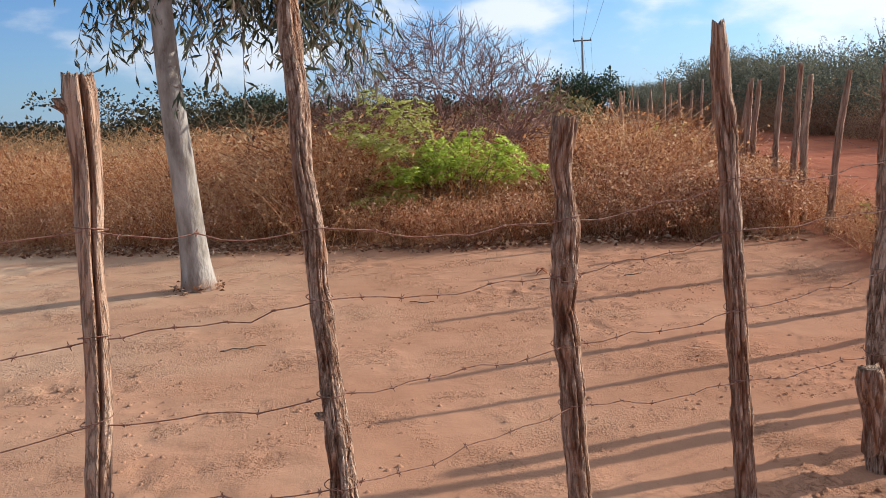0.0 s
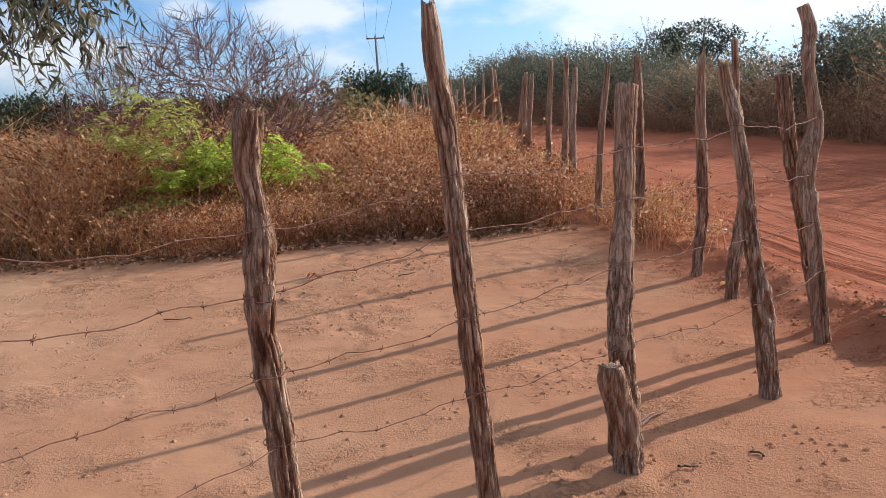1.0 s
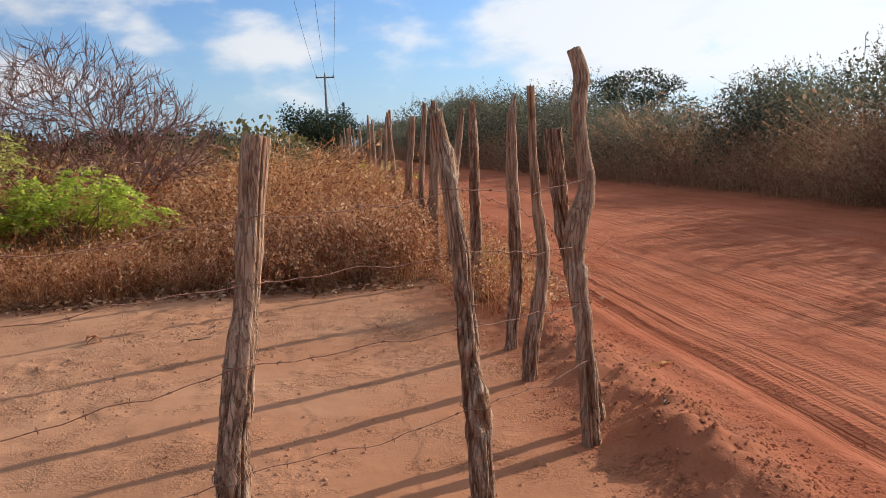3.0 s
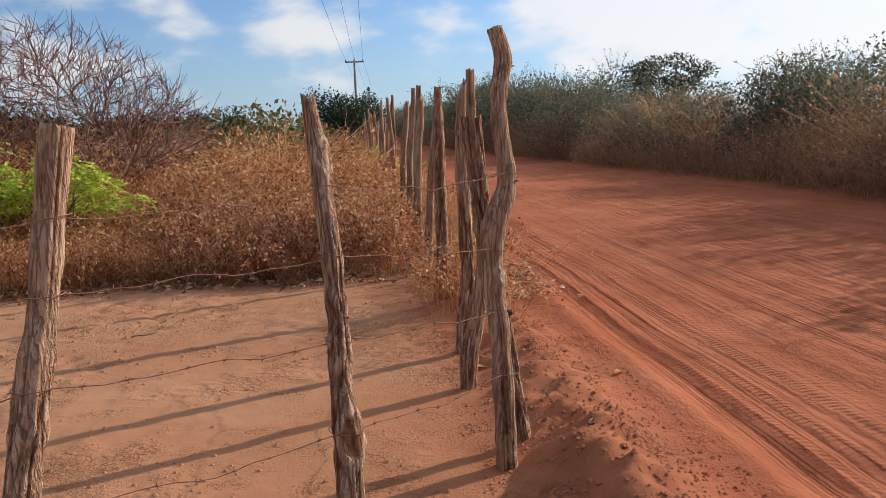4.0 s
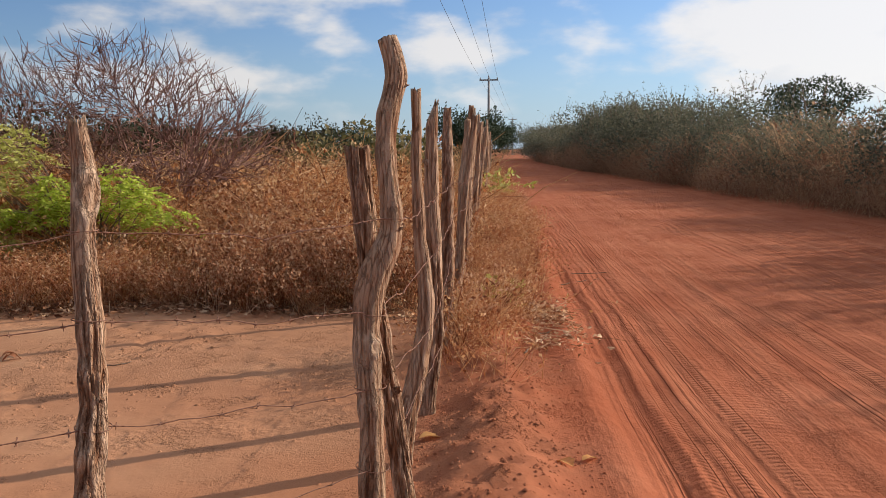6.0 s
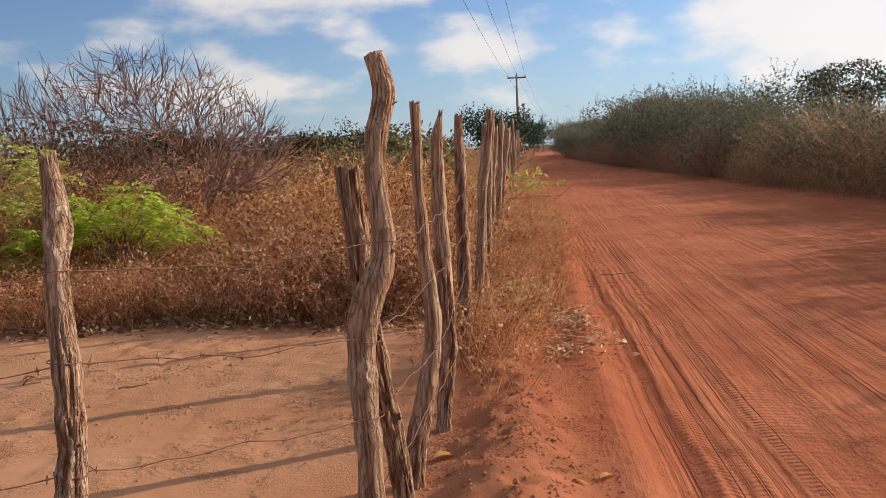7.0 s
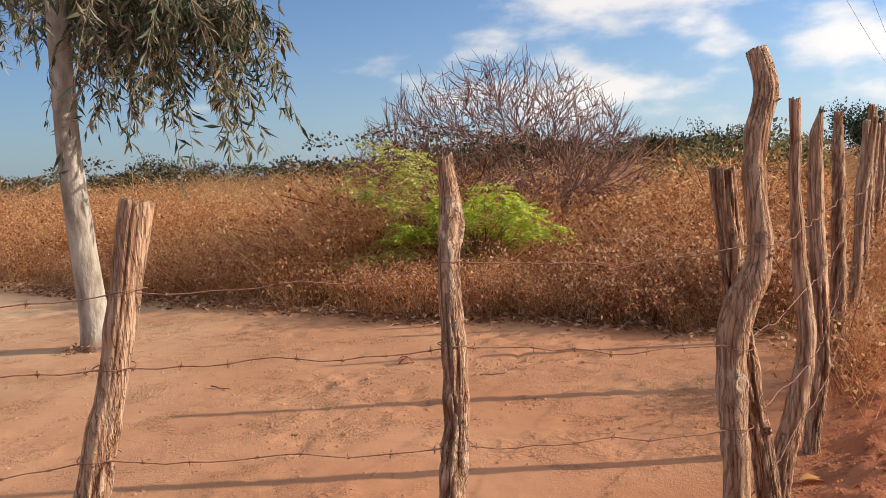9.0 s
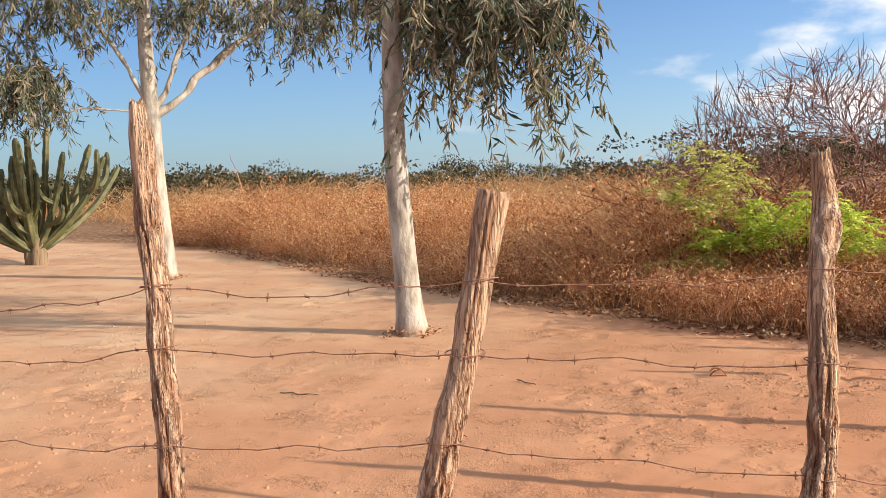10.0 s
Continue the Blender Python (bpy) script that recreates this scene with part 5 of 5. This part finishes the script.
put_copies("flat_topped_tree", "dark flat-topped thorn tree rising above the roadside bushes", "tree", [flat_tree(85, 7.0, 6.6, 8000, 0.17, DARK)], [(43.6, 45.6, 1.0, 10)], "thorn trees")
put_copies("open_tree", "thin open tree with sparse grey leaves over the hedge", "tree", [flat_tree(86, 4.5, 4.9, 2600, 0.10, BUSH)], [(*spot(10.5, 13.0), 1.0, 60), (*spot(62, 8.0), 1.15, 160)], "open trees in the hedge")
put_copies("broadleaf_shrub", "yellow-green broad-leaved shrub at the end of the field", "shrub", [bush_parts(88 + k, 2.3, 2.4, 900, 0.19, 4, 16, BROAD) for k in range(2)], [(10.4, 26.8, 1.0, 20), (11.9, 29.0, 0.95, 130), (9.0, 30.5, 0.85, 210)], "broad-leaved shrubs")

# scrub along the horizon
rr = np.random.default_rng(91)
heap = Heap()
for k in range(380):
    y = 50 + 75 * rr.uniform() ** 1.5
    x = rr.uniform(-155, 0.36 * y - 6)
    if x < -30 and k % 3 == 0:
        y = rr.uniform(34, 60)
    hgt = rr.uniform(2.0, 3.1) * (0.7 + y / 130) * (1 + 0.8 * float(vnoise(np.float64(x * 0.06), np.float64(y * 0.06), 77)))
    if rr.uniform() < 0.10:
        hgt *= 1.35
    wide = hgt * rr.uniform(0.9, 1.7)
    lobes = 8
    c = np.c_[rr.normal(0, wide * 0.40, (lobes, 2)), hgt * rr.uniform(0.12, 0.85, lobes)]
    c[:, 2] *= 1 - 0.45 * np.minimum(1, (np.hypot(c[:, 0], c[:, 1]) / wide) ** 2)
    n = 640
    q = rr.integers(0, lobes, n)
    d = rr.normal(size=(n, 3))
    d /= np.linalg.norm(d, axis=1)[:, None]
    p = c[q] + d * [wide * 0.24, wide * 0.24, hgt * 0.12] * rr.uniform(0.2, 1.0, (n, 1))
    p[:, 2] = np.maximum(p[:, 2], 0.1)
    L = rr.uniform(0.16, 0.36, n)
    heap.add(*leaf_set(p + [x, y, 0], d + rr.normal(0, 0.6, (n, 3)), L, L * 0.6, rr, 0.2, True))
tagged(new("far_scrub", heap.mesh("far_scrub", HEATH, True)), "low dark scrub along the horizon beyond the field", "scrub", kind="stuff")


# ---- gum trees ----
def spray(heap, wood, rr, centre, size, count, fall, leaf=0.17):
    """Hanging twigs with long narrow leaves. centre: local place of the top of the spray."""
    for _ in range(count):
        a0 = np.array(centre) + rr.normal(0, 1, 3) * [size, size, size * 0.45]
        out = rr.normal(0, 0.35, 2)
        drop = fall * rr.uniform(0.45, 1.0)
        f = np.linspace(0, 1, 7)
        pts = np.c_[a0[0] + out[0] * f, a0[1] + out[1] * f, a0[2] + 0.16 * np.sin(f * 2.2) - drop * f ** 1.5]
        wood.add(*tube(pts, np.linspace(0.007, 0.002, 7), 3, cap=False))
        n = 30
        q = rr.uniform(0.15, 1, n)
        at_ = np.stack([np.interp(q, f, pts[:, c]) for c in range(3)], 1)
        way_ = rr.normal(0, 0.55, (n, 3)) + [0, 0, -0.85]
        L = leaf * rr.uniform(0.6, 1.25, n)
        heap.add(*leaf_set(at_, way_, L, L * 0.18, rr, 0.5))


def gum_tree(at, trunk, limbs, sprays, label, seed):
    rr = np.random.default_rng(seed)
    e = place("gum_tree", label, "tree", at, "gum trees")
    T = resample(trunk, 0.09)
    v, f = tube(T[:, :3], T[:, 3], 22, 0.05, seed, grain=1.2)
    heap = Heap()
    heap.add(v, f)
    part("trunk", heap.mesh("trunk", BARK, True), e, "smooth pale bark with small dark scars")
    for pts in limbs:
        Q = resample(pts, 0.07)
        t = np.arange(len(Q)) * 0.07
        for c in range(3):
            Q[:, c] += np.minimum(t, 0.4) * 0.30 * vnoise(t * 3.1, t * 0, seed + c + int(pts[1][0] * 50))
        Q[:, 3] *= 0.80 + 0.5 * vnoise(t * 5.0, t * 0, seed + 4)
        h = Heap()
        h.add(*tube(Q[:, :3], Q[:, 3], 10, 0.12, seed + 9))
        part("limb", h.mesh("limb", BARK, True), e)
    leaves, wood = Heap(), Heap()
    for c, size, count, fall in sprays:
        spray(leaves, wood, rr, c, size, count, fall)
    tagged(part("twig_mass", wood.mesh("twig_mass", LIMB, True), e), kind="stuff")
    part("crown", leaves.mesh("crown", GUM), e, "drooping narrow grey-green leaves")


gum_tree((-0.23, 8.01), [(0.01, 0, -0.1, 0.21), (0, 0, 0.04, 0.17), (-0.004, -0.01, 0.16, 0.15), (-0.015, -0.035, 0.45, 0.130), (-0.028, -0.058, 0.8, 0.124), (-0.046, -0.08, 1.2, 0.119), (-0.068, -0.085, 1.6, 0.114), (-0.088, -0.08, 2.0, 0.108), (-0.10, -0.06, 2.8, 0.10), (-0.10, -0.03, 3.3, 0.098), (-0.05, 0, 5.0, 0.08), (0, 0, 7.0, 0.05)],
         [[(-0.1, -0.03, 3.6, 0.05), (0.5, -0.1, 4.3, 0.04), (1.1, -0.2, 4.3, 0.028), (1.7, -0.3, 3.9, 0.012)], [(-0.1, -0.03, 3.9, 0.045), (-0.6, -0.2, 4.4, 0.03), (-1.1, -0.4, 4.2, 0.012)],
          [(-0.1, 0, 4.2, 0.045), (0.1, 0.7, 4.7, 0.03), (0.4, 1.3, 4.4, 0.012)], [(-0.1, 0, 4.0, 0.04), (-0.5, 0.6, 4.4, 0.03), (-1.0, 1.1, 4.0, 0.012)]],
         [((1.08, -0.05, 3.15), 0.26, 52, 1.65), ((1.42, 0.05, 3.05), 0.13, 22, 0.95), ((0.75, 0.2, 3.55), 0.30, 42, 1.1), ((0.9, -0.2, 3.9), 0.38, 34, 1.2), ((-0.32, 1.33, 3.2), 0.18, 22, 1.45), ((0.45, 0.1, 3.4), 0.22, 30, 1.1), ((-0.5, 0.4, 3.9), 0.33, 22, 0.9),
          ((-0.9, 0.5, 3.9), 0.28, 22, 0.9), ((0.6, 1.1, 3.7), 0.4, 28, 1.2), ((0, 0, 5.4), 1.0, 90, 1.3)],
         "tall gum tree with a pale leaning trunk in the yard", 41)
gum_tree((-6.76, 11.45), [(0, 0, -0.1, 0.19), (0, 0, 0.1, 0.17), (-0.04, -0.03, 0.88, 0.149), (-0.07, -0.06, 1.82, 0.132), (-0.09, -0.08, 2.75, 0.14), (-0.12, -0.11, 3.84, 0.118), (-0.12, -0.11, 4.6, 0.11), (-0.1, -0.1, 6.5, 0.07)],
         [[(-0.08, -0.06, 2.75, 0.095), (0.3, 0.31, 3.15, 0.085), (0.7, 0.72, 3.75, 0.075), (1.1, 1.14, 4.2, 0.055), (1.6, 1.7, 4.7, 0.03)], [(-0.08, -0.06, 2.85, 0.075), (0.15, 0.2, 3.5, 0.06), (0.35, 0.45, 4.2, 0.045), (0.5, 0.6, 5.2, 0.03)],
          [(-0.09, -0.09, 2.9, 0.028), (-0.36, -0.36, 2.88, 0.025), (-0.93, -0.94, 2.83, 0.02), (-1.6, -1.6, 3.1, 0.012)], [(-0.12, -0.1, 3.0, 0.055), (-0.35, -0.35, 3.6, 0.05), (-0.6, -0.7, 4.3, 0.04), (-0.9, -1.0, 5.2, 0.02)]],
         [((-1.25, -1.3, 3.4), 0.36, 60, 1.1), ((-1.8, -1.8, 3.6), 0.5, 80, 1.4), ((-0.9, -0.9, 4.7), 0.6, 50, 1.0), ((0.2, 0.3, 4.8), 0.6, 70, 0.9), ((1.2, 1.3, 4.7), 0.5, 56, 1.0), ((2.0, 2.1, 4.6), 0.45, 44, 1.1), ((0, 0, 5.8), 1.2, 90, 1.1), ((-1.6, -1.5, 4.8), 0.7, 60, 1.0)],
         "pale forked gum tree with low drooping branches in the yard", 43)


# ---- cactus ----
def cactus(at):
    e = place("cactus", "branching candelabra cactus with ribbed grey-green arms", "cactus", at)

    def column(pts, seed):
        Q = resample(pts, 0.06)
        n, sides = len(Q), 20
        v, f = tube(Q[:, :3], Q[:, 3], sides)
        star = 1 + 0.24 * np.cos(np.arange(sides) * 2 * math.pi * 5 / sides)
        ring = v[:n * sides].reshape(n, sides, 3)
        c = Q[:, None, :3]
        notch = 1 + 0.06 * np.cos(np.arange(n) * 1.3)[:, None, None]
        v[:n * sides] = (c + (ring - c) * star[None, :, None] * notch).reshape(-1, 3)
        h = Heap()
        h.add(v, f)
        return h

    part("trunk", column([(0, 0, -0.1, 0.21), (0, 0, 0.2, 0.19), (0.03, 0.02, 0.6, 0.16)], 1).mesh("trunk", CORK, True), e, "corky brown foot")
    rr = random.Random(3)
    ax, ay = np.array([0.62, 0.78, 0.0]), np.array([0.78, -0.62, 0.0])
    for k in range(11):
        u = -1.0 + 2.0 * k / 10 + rr.uniform(-0.08, 0.08)
        out = ax * u * 1.75 + ay * rr.uniform(-0.7, 0.7)
        top = 2.55 - 0.75 * u * u + rr.uniform(-0.25, 0.45)
        r = rr.uniform(0.055, 0.072)
        run = [np.array([0.0, 0.0, 0.28]) + out * g + [0, 0, (top - 0.28) * h] for g, h in ((0.02, 0.0), (0.25, 0.14), (0.50, 0.33), (0.72, 0.54), (0.88, 0.77), (1.0, 0.97), (1.02, 1.0))]
        arm = part("arm", column([(*p, r * q) for p, q in zip(run, (1.25, 1.15, 1.08, 1.0, 1.0, 0.92, 0.45))], k).mesh("arm", CACTUS, True), e)
        for m in range(rr.randint(2, 4)):
            g = rr.uniform(1.2, 3.6)
            i = int(g)
            b = run[i] + (run[i + 1] - run[i]) * (g - i)
            o = ax * rr.uniform(-0.42, 0.42) + ay * rr.uniform(-0.35, 0.35)
            high = rr.uniform(0.35, 0.95)
            r2_ = r * rr.uniform(0.72, 0.92)
            shoot = [(*b, r2_), (*(b + o * 0.7 + [0, 0, high * 0.12]), r2_), (*(b + o + [0, 0, high * 0.40]), r2_), (*(b + o * 1.1 + [0, 0, high * 0.95]), r2_ * 0.9), (*(b + o * 1.1 + [0, 0, high]), r2_ * 0.45)]
            part("side_arm", column(shoot, k + 50).mesh("side_arm", CACTUS, True), arm)


cactus((-11.84, 12.94))


# ---- power line ----
def power_pole(x, y, high):
    e = place("power_pole", "grey concrete power pole with a crossarm", "power pole", (x, y), "poles of the power line")
    h = Heap()
    h.add(*tube([(0, 0, -0.5), (0, 0, high * 0.5), (0, 0, high)], [0.17, 0.14, 0.10], 12))
    part("shaft", h.mesh("shaft", CONCRETE, True), e)
    a = np.array(ROAD_W) * 0.95
    h = Heap()
    h.add(*tube([np.array([0, 0, high - 0.25]) - a, [0, 0, high - 0.25], np.array([0, 0, high - 0.25]) + a], [0.07, 0.07, 0.07], 4))
    crossarm = part("crossarm", h.mesh("crossarm", LIMB), e)
    for u in (-0.9, 0.0, 0.9):
        p = a * u / 0.95 * 0.97
        h = Heap()
        z0 = high - 0.2 if u else high
        h.add(*tube([p + [0, 0, z0], p + [0, 0, z0 + 0.12], p + [0, 0, z0 + 0.22]], [0.03, 0.06, 0.04], 8))
        part("insulator", h.mesh("insulator", CONCRETE, True), crossarm)


POLES = [(36.5, 84.4, 8.8), (85.2, 194.2, 8.8), (-5.5, -17.0, 8.8)]
for p in POLES:
    power_pole(*p)
for (ax, ay, ah), (bx, by, bh) in ((POLES[2], POLES[0]), (POLES[0], POLES[1])):
    for u in (-0.9, 0.0, 0.9):
        f = np.linspace(0, 1, 40)
        za, zb = ah + float(ground_z(ax, ay)) + (0.0 if u else 0.2), bh + float(ground_z(bx, by)) + (0.0 if u else 0.2)
        pts = np.c_[ax + (bx - ax) * f + ROAD_W.x * u, ay + (by - ay) * f + ROAD_W.y * u, za + (zb - za) * f - 4 * 0.9 * f * (1 - f)]
        h = Heap()
        h.add(*tube(pts, np.full(40, 0.010), 5, cap=False))
        tagged(new("power_cable", h.mesh("power_cable", CABLE, True)), "thin dark overhead power cable between poles", "power cable", "cables of the power line")


# ---- fallen leaves and sticks ----
def fallen_leaf(x, y, length, turn, label, colour, rise=0.10):
    rr = np.random.default_rng(int(x * 100 + y * 10))
    h = Heap()
    m = 9
    f = np.linspace(0, 1, m)
    wv = np.sin(f ** 0.8 * math.pi) * length * 0.24 * (1 + rr.normal(0, 0.12, m)) + 0.001
    curl = rise * length * np.sin(f * 3.3 + 0.5) + 0.004
    V = np.concatenate([np.c_[f * length, wv, curl + wv * 0.35], np.c_[f * length, 0 * f, curl], np.c_[f * length, -wv, curl + wv * 0.5]])
    i = np.arange(m - 1)
    F = np.concatenate([np.stack([i, i + 1, i + 1 + m, i + m], 1), np.stack([i + m, i + 1 + m, i + 1 + 2 * m, i + 2 * m], 1)])
    h.add(V, F)
    ob = new("fallen_leaf", h.mesh("fallen_leaf", colour, True))
    ob.matrix_world = pose(x, y, float(ground_z(x, y)) + 0.004, 0, 0, turn)
    return tagged(ob, label, "fallen leaf", "large fallen leaves")


RUSSET = material("russet_leaf", leafy([(0.2, (0.28, 0.10, 0.05)), (0.8, (0.52, 0.25, 0.14))], 0.5, 8.0), 0.9, 0.1, thin=0.3)
OCHRE = material("ochre_leaf", leafy([(0.2, (0.62, 0.30, 0.10)), (0.8, (0.85, 0.50, 0.22))], 0.5, 8.0), 0.95, 0.05, thin=0.4)
fallen_leaf(5.71, 3.84, 0.13, 100, "curled ochre dead leaf lying on the road shoulder", OCHRE)
fallen_leaf(5.79, 3.90, 0.10, 20, "curled ochre dead leaf lying on the road shoulder", OCHRE)
fallen_leaf(5.15, 4.47, 0.15, 0, "reddish dead leaf lying beside a fence stake", OCHRE)
fallen_leaf(2.82, 7.02, 0.15, 20, "rusty crumpled leaf on the bare yard", RUSSET, 0.32)
fallen_leaf(2.92, 6.98, 0.12, 150, "rusty crumpled leaf on the bare yard", RUSSET, 0.32)


def stick(x, y, length, turn, r, label, mat=LIMB):
    rr = np.random.default_rng(int(abs(x * 100 + y * 10)))
    f = np.linspace(-0.5, 0.5, 8)
    pts = np.c_[f * length, rr.normal(0, 0.012, 8), r + np.abs(rr.normal(0, 0.004, 8))]
    h = Heap()
    h.add(*tube(pts, np.linspace(r, r * 0.5, 8), 6))
    ob = new("stick", h.mesh("stick", mat, True))
    ob.matrix_world = pose(x, y, float(ground_z(x, y)), 0, 0, turn)
    tagged(ob, label, "stick", "sticks on the ground")


for x, y, length, turn in ((0.14, 5.55, 0.32, 8), (-0.75, 5.1, 0.18, 70), (1.6, 6.4, 0.22, -30), (8.6, 9.4, 0.7, 20), (9.0, 9.9, 0.5, -5), (6.5, 6.1, 0.35, 50), (6.8, 6.5, 0.3, 30), (3.6, 6.6, 0.2, 10), (2.84, 2.30, 0.10, -20), (3.15, 2.25, 0.09, 75), (4.95, 3.02, 0.2, 50)):
    stick(x, y, length, turn, 0.006, "short dry stick lying on the bare soil")
for x, y, length, turn in ((3.03, 2.77, 0.32, 22), (2.99, 2.79, 0.26, 15), (2.93, 2.71, 0.14, 40)):
    stick(x, y, length, turn, 0.008, "pale peeled stick lying in the shade of a stake", TWIG)
